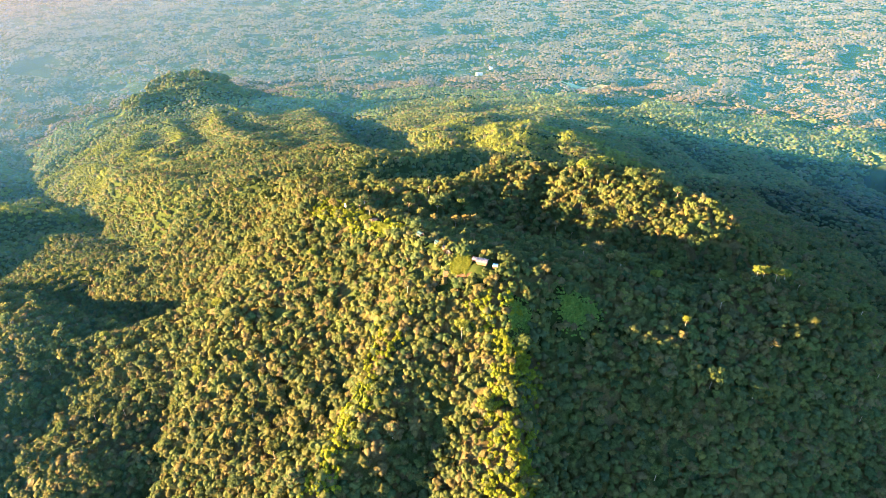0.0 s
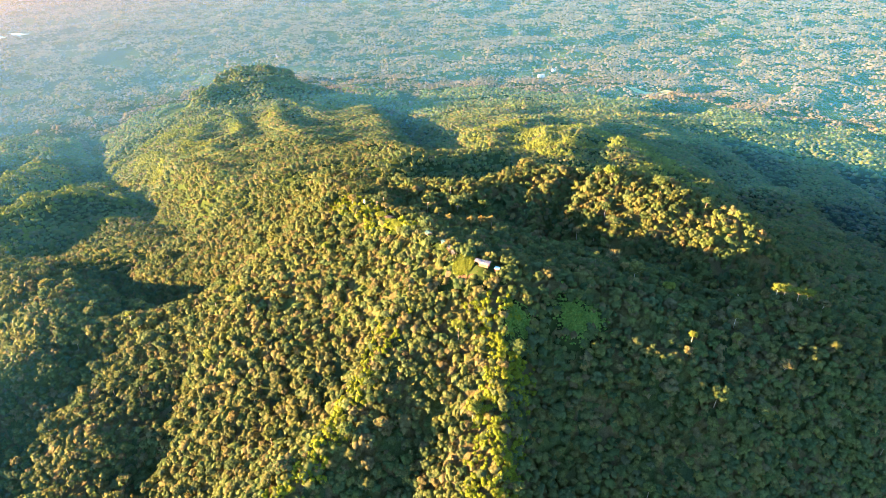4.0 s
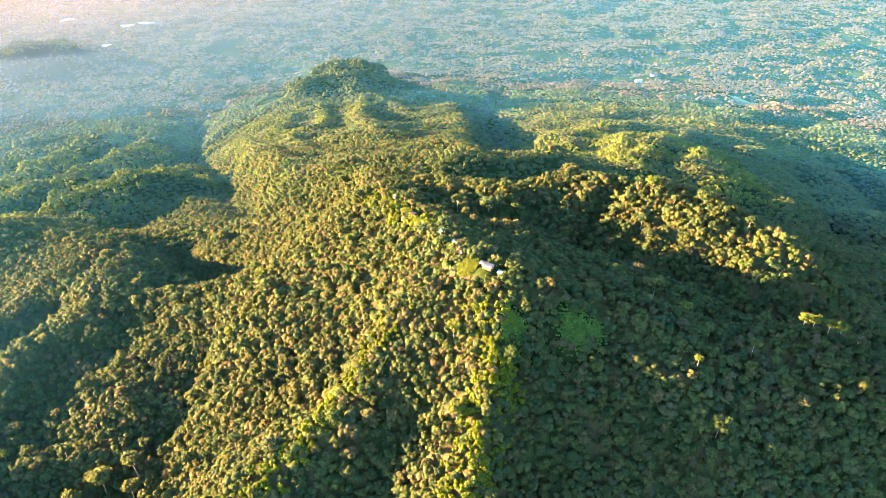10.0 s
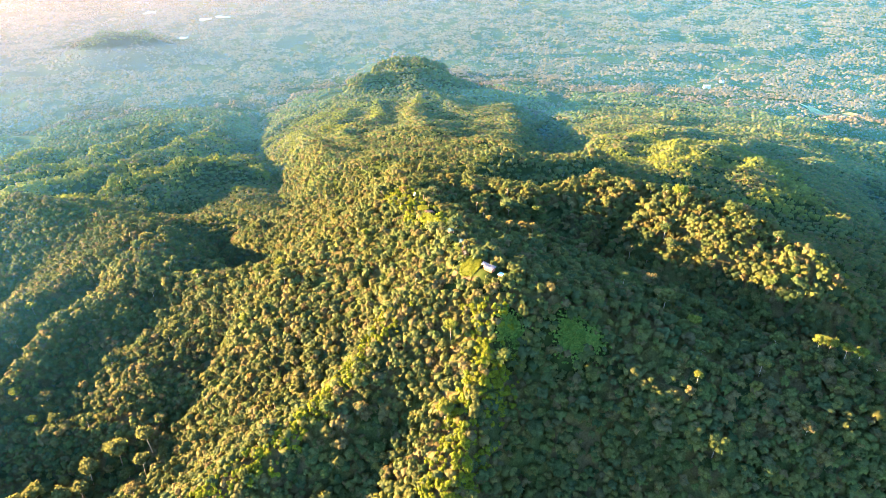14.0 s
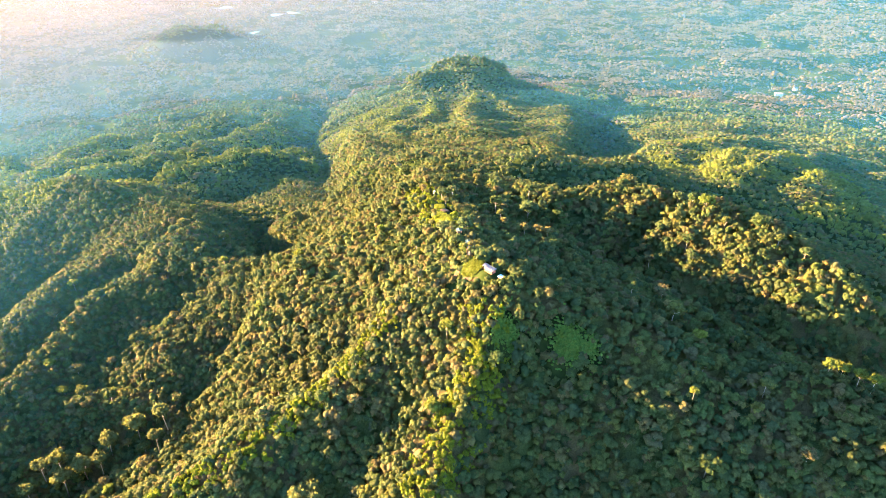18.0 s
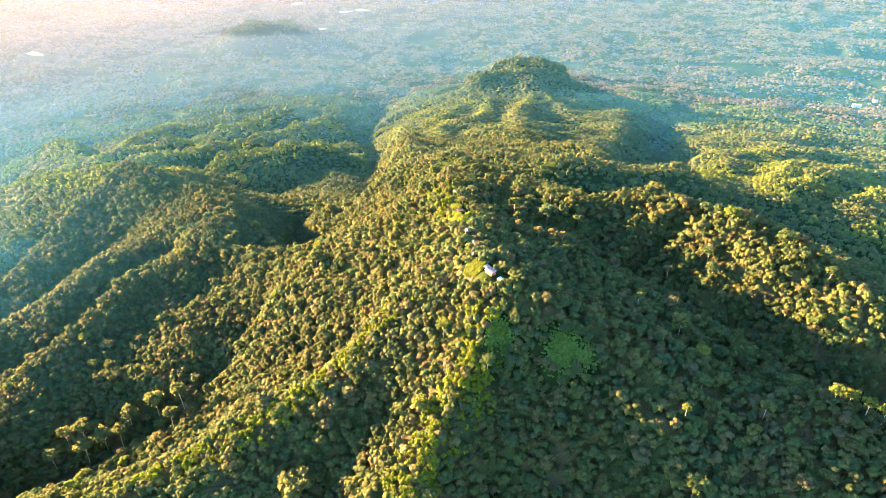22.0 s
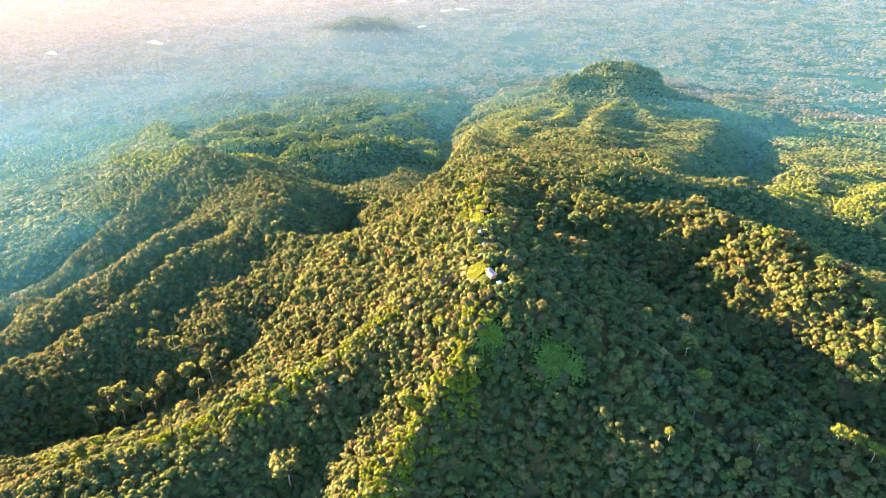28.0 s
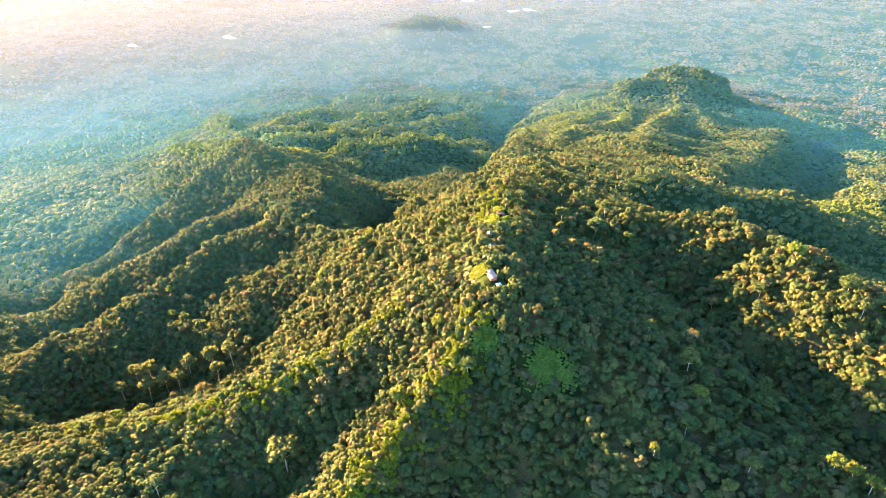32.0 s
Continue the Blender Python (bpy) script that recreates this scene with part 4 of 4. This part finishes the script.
shed = thing("shed", pose(23.0, 244.6, soil_level(23.0, 244.6), 0, 0, -18) @ Matrix.Scale(0.78, 4), "small plank shed under a light blue sheet roof", "shed")
for px, py, top in ((-1.1, -0.9, 1.7), (1.1, -0.9, 1.7), (-1.1, 0.9, 2.1), (1.1, 0.9, 2.1)):
    part("post", rod((px, py, -1.6), (px, py, top), 0.05, 0.05), POLE, shed)
for x0, x1, y0, y1, top in ((-1.1, 1.1, -0.93, -0.9, 1.5), (-1.13, -1.1, -0.9, 0.9, 1.6), (1.1, 1.13, -0.9, 0.9, 1.6), (-1.1, 1.1, 0.9, 0.93, 1.9)):
    part("wall", slab(x0, x1, y0, y1, 0, top), PLANK, shed)
part("door", slab(-0.35, 0.35, -0.96, -0.935, 0.05, 1.45), DARK_BOARD, shed, "dark plank door")
roof_sheets(shed, BLUE_SHEET, -1.5, -1.35, 1.8, 4, 0.76, 2.7, 0.42, 6)


def shelter(x, y, turn, mat, size, label):
    """A tarpaulin stretched over a ridge pole, with dark mesh sides."""
    ob = thing("shelter", pose(x, y, soil_level(x, y) + 0.05, 0, 0, turn), label, "shelter", "shelters along the ridge path")
    w, d, h = size
    for py in (-d / 2, d / 2):
        for px in (-w / 2, w / 2):
            part("pole", rod((px, py, -1.2), (px, py, h * 0.72), 0.045, 0.035), POLE, ob)
        part("pole", rod((0, py, -1.2), (0, py, h), 0.05, 0.04), POLE, ob)
    part("ridge_pole", rod((0, -d / 2 - 0.3, h), (0, d / 2 + 0.3, h), 0.04, 0.04), POLE, ob)
    for side in (-1, 1):
        bm = bmesh.new()
        n, grid = 6, []
        for i in range(n + 1):
            f, row = i / n, []
            for j in range(n + 1):
                g = j / n
                row.append(bm.verts.new((side * (w / 2 + 0.25) * f, (d + 0.6) * (g - 0.5), h + 0.05 - (h * 0.3) * f - 0.12 * math.sin(math.pi * f) * (1 + 0.4 * math.sin(g * 9)))))
            grid.append(row)
        for i in range(n):
            for j in range(n):
                bm.faces.new((grid[i][j], grid[i + 1][j], grid[i + 1][j + 1], grid[i][j + 1]))
        bmesh.ops.solidify(bm, geom=bm.faces[:], thickness=0.02)
        part("tarpaulin", bm, mat, ob, smooth=True)
        part("side_wall", slab(side * w / 2 - 0.02, side * w / 2 + 0.02, -d / 2, d / 2, 0, h * 0.55), DARK_BOARD, ob)
    part("platform", slab(-w / 2, w / 2, -d / 2, d / 2, 0.05, 0.14), DARK_BOARD, ob)


shelter(3.0, 256.5, 25, GREY_SHEET, (1.9, 2.8, 1.7), "dark shelter with dull grey tarpaulin roof on ridge path")
shelter(0.8, 260.7, 30, GREY_SHEET, (1.9, 2.4, 1.7), "dark shelter with dull grey tarpaulin roof on ridge path")
shelter(-2.8, 266.3, 34, TEAL_SHEET, (1.8, 2.0, 1.7), "small shelter with teal tarpaulin roof on ridge path")
shelter(-11.0, 273.8, 40, TEAL_SHEET, (2.2, 2.6, 1.8), "small shelter with teal tarpaulin roof on ridge path")
marker = thing("survey_pillar", pose(-55.6, 332.6, soil_level(-55.6, 332.6)), "short white concrete marker pillar on the grassy ridge", "pillar")
part("base", slab(-0.7, 0.7, -0.7, 0.7, -0.5, 0.35, bevel=0.05), PLASTER, marker)
part("shaft", slab(-0.4, 0.4, -0.4, 0.4, 0.35, 1.9, bevel=0.05), PLASTER, marker)


def patch(name, mat, cx, cy, rx, ry, turn, label, category, blades=0, tall=0.5, lift=0.1, seed=1):
    """An open patch that follows the soil, with an uneven rim and, where it is grown over, single blades and leaves."""
    r = np.random.RandomState(seed)
    c, s = math.cos(radians(turn)), math.sin(radians(turn))
    rings, spokes = 9, 40
    rim = 1 + 0.16 * np.sin(np.arange(spokes) * 6.2832 * 3 / spokes + r.uniform(0, 6)) + 0.16 * r.normal(size=spokes)
    verts = [(0.0, 0.0)]
    for i in range(1, rings + 1):
        verts += [(rx * i / rings * rim[k] * math.cos(6.2832 * k / spokes), ry * i / rings * rim[k] * math.sin(6.2832 * k / spokes)) for k in range(spokes)]
    v = np.array(verts)
    wx, wy = cx + v[:, 0] * c - v[:, 1] * s, cy + v[:, 0] * s + v[:, 1] * c
    edge = np.array([0] + [i / rings for i in range(1, rings + 1) for _ in range(spokes)])
    wz = ground_height(wx, wy) + lift + 0.12 * lattice_noise(wx, wy, 1.4, 51) - 0.7 * np.clip(edge - 0.85, 0, 1) / 0.15
    tris = [(0, 1 + k, 1 + (k + 1) % spokes) for k in range(spokes)]
    for i in range(rings - 1):
        a, b = 1 + i * spokes, 1 + (i + 1) * spokes
        for k in range(spokes):
            q = (k + 1) % spokes
            tris += [(a + k, b + k, b + q), (a + k, b + q, a + q)]
    allv, allf = [np.stack([wx, wy, wz], -1)], [np.array(tris)]
    if blades:
        q, a = np.sqrt(r.uniform(0, 1, blades)) * 0.97, r.uniform(0, 6.2832, blades)
        lx, ly = rx * q * np.cos(a), ry * q * np.sin(a)
        bx, by = cx + lx * c - ly * s, cy + lx * s + ly * c
        bz = ground_height(bx, by) + lift - 0.1
        high, way = tall * r.uniform(0.4, 1.3, blades), r.uniform(0, 6.2832, blades)
        ux, uy = np.cos(way) * high * 0.3, np.sin(way) * high * 0.3
        p = np.stack([np.stack([bx - ux, by - uy, bz], -1), np.stack([bx + ux, by + uy, bz], -1),
                      np.stack([bx + r.normal(0, 0.3, blades) * high, by + r.normal(0, 0.3, blades) * high, bz + high], -1)], 1).reshape(-1, 3)
        allf.append(np.arange(blades * 3).reshape(-1, 3) + len(wx))
        allv.append(p)
    ob = mesh_object(name, np.concatenate(allv), np.concatenate(allf), mat, 3, False)
    n = len(ob.data.vertices)
    ob.data.attributes.new("tint", "FLOAT", "POINT").data.foreach_set("value", r.uniform(0, 1, n).astype(np.float32))
    return tagged(ob, label, category, kind="stuff")


patch("grass", GRASS, 8.0, 248.8, 5.2, 5.0, 0, "short yellow-green grass on the rounded summit mound", "grass", 5200, 0.4, 0.5, 61)
patch("bare_soil", SOIL, 8.5, 243.6, 4.6, 0.8, -6, "trodden brown soil beside the grass mound", "soil", 0, 0, 0.16, 62)
patch("bare_soil", SOIL, 1.2, 247.0, 1.3, 3.2, 10, "trodden brown soil beside the grass mound", "soil", 0, 0, 0.16, 63)
patch("bare_soil", SOIL, 2.0, 257.0, 1.2, 6.5, 30, "trodden brown soil path along the ridge", "soil", 0, 0, 0.14, 64)
patch("bare_soil", SOIL, -37.0, 308.8, 2.6, 3.4, 40, "orange-brown bare soil on the grassy ridge", "soil", 0, 0, 0.3, 65)
patch("grass", GRASS, -31.5, 296.5, 3.8, 9.5, 40, "sunlit yellow-green grass along the ridge crest", "grass", 3800, 0.8, 0.2, 66)
patch("grass", GRASS, -42.0, 313.0, 3.2, 5.0, 40, "sunlit yellow-green grass along the ridge crest", "grass", 1600, 0.8, 0.2, 67)
patch("vines", VINES, 33.0, 227.0, 4.6, 4.4, 0, "bright green vines matting the shaded slope", "vines", 2600, 0.8, 0.4, 68)
patch("vines", VINES, 58.0, 235.5, 5.4, 5.0, 12, "bright green vines matting the shaded slope", "vines", 3600, 0.8, 0.4, 69)
for k, (cx, cy, reach, count) in enumerate([(33.0, 227.0, 3.0, 480), (57.5, 235.2, 3.6, 700), (66.0, 238.5, 2.6, 260)]):
    r = np.random.RandomState(72 + k)
    x, y, w = cx + r.normal(0, reach, count), cy + r.normal(0, reach, count), r.uniform(0.5, 1.15, count)
    plant("vine_thicket", shrub_shapes, x, y, canopy(x, y) - 1.5 + r.uniform(-0.5, 0.5, count), w, w * 0.8, "low bright green vines climbing over shrubs", 75 + k, True, VINES)
patch("vines", LEAVES, -134.0, 227.0, 5.0, 18.0, 0, "dark green grass and vines in a steep gully", "vines", 5200, 0.7, 0.7, 71)


# Single trees that stand out of the forest: a trunk with limbs and a ragged crown.
def tree_crown(seed, lobes, clumps, flat, leaf):
    r = np.random.RandomState(seed)
    heads = [(0, 0, 0.25 * flat, 0.4)]
    for k in range(lobes):
        a, d = k * 2.4 + r.uniform(-0.4, 0.4), 0.72 * math.sqrt((k + 0.7) / lobes)
        heads.append((d * math.cos(a), d * math.sin(a), flat * (0.55 * (1 - d * d) + r.uniform(-0.28, 0.2)), r.uniform(0.2, 0.36)))
    verts, faces = [], []
    for cx, cy, cz, cr in heads:
        i = len(verts)
        for x, y, z in ICO:
            f = cr * r.uniform(0.65, 1.2)
            verts.append((cx + f * x, cy + f * y, cz + f * z * 0.8))
        faces += [(i + p, i + q, i + w) for p, q, w in ICO_F]
    for k in range(clumps):
        cx, cy, cz, cr = heads[k % len(heads)]
        d = r.normal(size=3)
        d[2] = d[2] * 0.8 + 0.15
        d /= np.linalg.norm(d)
        n = d + r.normal(size=3) * 0.7
        t = np.cross(n, r.normal(size=3))
        t /= np.linalg.norm(t)
        b = np.cross(n, t) / np.linalg.norm(n)
        c, i, size = np.array([cx, cy, cz]) + d * cr * r.uniform(0.85, 1.3), len(verts), leaf * r.uniform(0.6, 1.4)
        verts += [(c + size * (t * math.cos(q) + b * math.sin(q))).tolist() for q in (0, 2.1, 4.2)]
        faces.append((i, i + 1, i + 2))
    return np.array(verts), np.array(faces)


def tree(kind, seed, mat, flat, stem):
    """A tree with a crown one metre in radius, standing at the origin; stem is the bare trunk's height."""
    ob = thing("tree", Matrix.Identity(4), TREE_LABELS[kind], "tree", "trees standing above the forest")
    r = random.Random(seed)
    part("trunk", rod((0, 0, -0.8), (r.uniform(-0.05, 0.05), r.uniform(-0.05, 0.05), stem + 0.2), 0.055, 0.03, 7), BARK, ob, smooth=True)
    for k in range(4):
        a = k * 1.6 + r.uniform(-0.3, 0.3)
        part("limb", rod((0, 0, stem * r.uniform(0.75, 0.95)), (0.55 * math.cos(a), 0.55 * math.sin(a), stem + flat * 0.35), 0.026, 0.009, 5), BARK, ob, smooth=True)
    v, f = tree_crown(seed, 22, 640 if kind == "pale" else 380, flat, 0.075 if kind == "pale" else 0.09)
    crown = mesh_object("crown", v + (0, 0, stem + 0.3 * flat), f, mat, 3, False)
    tints = np.repeat(np.random.RandomState(seed).uniform(0, 0.12, len(v) // 3 + 1), 3)[:len(v)]
    crown.data.attributes.new("tint", "FLOAT", "POINT").data.foreach_set("value", tints.astype(np.float32))
    crown.parent = ob
    return ob


TREE_LABELS = {"forest": "tall broadleaf tree with ragged olive green crown", "bare": "slender tree with pale bare trunk and open green crown",
               "bright": "sunlit bright yellow-green tree rising above the canopy", "tan": "tree with tan and orange dry foliage", "pale": "broad pale olive tree with dense ragged crown",
               "pink": "flat-topped tree with pinkish tan crown"}
MODELS = {"forest": [tree("forest", 80 + k, LEAVES, (0.75, 1.0, 1.2, 0.9)[k], 1.0) for k in range(4)], "bare": [tree("bare", 90 + k, PALE_LEAVES, 1.15, 1.2) for k in range(2)],
          "bright": [tree("bright", 93 + k, BRIGHT_LEAVES, 0.9, 1.0) for k in range(2)], "tan": [tree("tan", 96 + k, TAN_LEAVES, 0.8, 0.9) for k in range(2)],
          "pale": [tree("pale", 98, PALE_LEAVES, 1.0, 0.8)], "pink": [tree("pink", 99, TAN_LEAVES, 0.35, 1.3)]}
used = set()


def stand(kind, x, y, radius, above, seed):
    """Sets a tree with its crown's top that far above the forest's own height."""
    r = random.Random(seed)
    model = r.choice(MODELS[kind])
    top = max(v.co.z for v in model.children[-1].data.vertices)
    z = float(canopy(x, y)) + above - top * radius
    m = pose(x, y, z, r.uniform(-4, 4), r.uniform(-4, 4), r.uniform(0, 360)) @ Matrix.Diagonal((radius, radius, radius, 1))
    if model in used:
        ob = copy_thing(model, Matrix.Identity(4))
    else:
        ob = model
        used.add(model)
    ob.matrix_basis = m


for k, (x, y, z) in enumerate([(-193, 130, 341), (-190, 148, 348), (-178, 153, 345), (-172, 159, 346), (-174, 168, 352), (-164, 180, 358), (-140, 174, 364), (-148, 187, 374), (-182, 143, 343), (-195, 141, 347)]):
    stand("bare", x, y, 4.6 + 1.4 * (k % 3) / 2, min(17, max(8, z + 5 - float(canopy(x, y)))), 200 + k)
stand("pink", -138, 163, 4.4, 6, 220)
stand("pale", -24, 158, 8.0, 10, 221)
stand("bright", 90, 383, 4.8, 4, 222)
stand("bright", 8, 223, 3.6, 3, 223)
stand("bright", 108, 234, 2.0, 3.4, 224)
for k, (x, y) in enumerate([(153, 268), (158, 271), (164, 270), (170, 273)]):
    stand("bright", x, y, 3.2, 3.4, 225 + k)
for k, (x, y) in enumerate([(-5, 317), (7, 317), (12, 321), (18, 324), (-40, 316), (-62, 330)]):
    stand("tan", x, y, 2.4 + 0.5 * (k % 2), 2.5, 230 + k)
pick = np.random.RandomState(77)
count = 0
while count < 235:
    x, y = pick.uniform(-300, 220), pick.uniform(95, 425)
    if np.any([math.hypot(x - cx, y - cy) < cr + 6 for cx, cy, cr in CLEARINGS]) or math.hypot(x - 17, y - 245) < 24 or not in_view_sector(np.array([x]), np.array([y]))[0]:
        continue
    kind = pick.choice(["forest", "bright", "tan", "pale"], p=[0.8, 0.1, 0.05, 0.05])
    stand(kind, x, y, (2.6 if kind in ("tan", "pale") else 3.4) * math.exp(pick.normal(0, 0.22)), pick.uniform(1.0, 3.6), 300 + count)
    count += 1


# The plain: a farmhouse, a dry field and mist banks far off.
def farmhouse(x, y, turn, size, roof_mat, label):
    w, d, h = size
    ob = thing("farmhouse", pose(x, y, float(canopy(x, y)) - 3.0, 0, 0, turn), label, "house")
    part("wall", slab(-w / 2, w / 2, -d / 2, d / 2, -4, h), PLASTER, ob)
    for side in (-1, 1):
        bm = slab(-w / 2 - 0.6, w / 2 + 0.6, -0.3, d / 2 + 1.2, 0, 0.15)
        bm.transform(Matrix.Translation((0, 0, h + d * 0.22)) @ Matrix.Rotation(math.pi if side < 0 else 0, 4, "Z") @ Matrix.Rotation(-0.38, 4, "X"))
        part("roof", bm, roof_mat, ob)
    part("door", slab(-0.6, 0.6, -d / 2 - 0.04, -d / 2, 0, 2.1), PLANK, ob)
    for px in (-w * 0.3, w * 0.3):
        part("window", slab(px - 0.7, px + 0.7, -d / 2 - 0.03, -d / 2, 1.0, 2.2), DARK_BOARD, ob)


farmhouse(126, 2264, 10, (22, 11, 4.5), PALE_SHEET, "long pale farm building among plantation trees")
farmhouse(168, 2290, 40, (12, 8, 3.5), PALE_SHEET, "small pale farm house among plantation trees")
stand("bright", 102, 2295, 8, 9, 240)


def flat_patch(name, mat, x, y, rx, ry, lift, label, category, seed):
    r = np.random.RandomState(seed)
    n = 36
    rim = 1 + 0.25 * np.sin(np.arange(n) * 0.52 + r.uniform(0, 6)) + 0.12 * r.normal(size=n)
    px, py = x + rx * rim * np.cos(np.arange(n) * 6.2832 / n), y + ry * rim * np.sin(np.arange(n) * 6.2832 / n)
    bx, by = np.append(px, x), np.append(py, y)
    bz = canopy(bx, by) + lift
    ob = mesh_object(name, np.stack([bx, by, bz], -1), [(k, (k + 1) % n, n) for k in range(n)], mat, 3, False)
    return tagged(ob, label, category, kind="stuff")


WATER, wnt, wb = material("still_water", 0.12)
wb.inputs["Base Color"].default_value = (0.06, 0.08, 0.085, 1)
wgeo, wripple, wbump = wnt.nodes.new("ShaderNodeNewGeometry"), node(wnt, "TexNoise", Scale=0.4, Detail=3.0), node(wnt, "Bump", Strength=0.15, Distance=0.1)
wnt.links.new(wgeo.outputs["Position"], wripple.inputs["Vector"])
wnt.links.new(wripple.outputs["Fac"], wbump.inputs["Height"])
wnt.links.new(wbump.outputs[0], wb.inputs["Normal"])
for k, (px, py, pa, pb) in enumerate(PONDS):
    pond = flat_patch("pond", WATER, px, py, pa, pb, 0, "still pond on the plain reflecting the bright sky", "pond", 7 + k)
    level = float(max(v.co.z for v in pond.data.vertices)) - 4.0
    for v in pond.data.vertices:
        v.co.z = level
    tagged(pond, kind="structure")
flat_patch("field", FIELD, 462, 2075, 85, 22, -4.5, "open dry grass field among plantation trees", "field", 5)
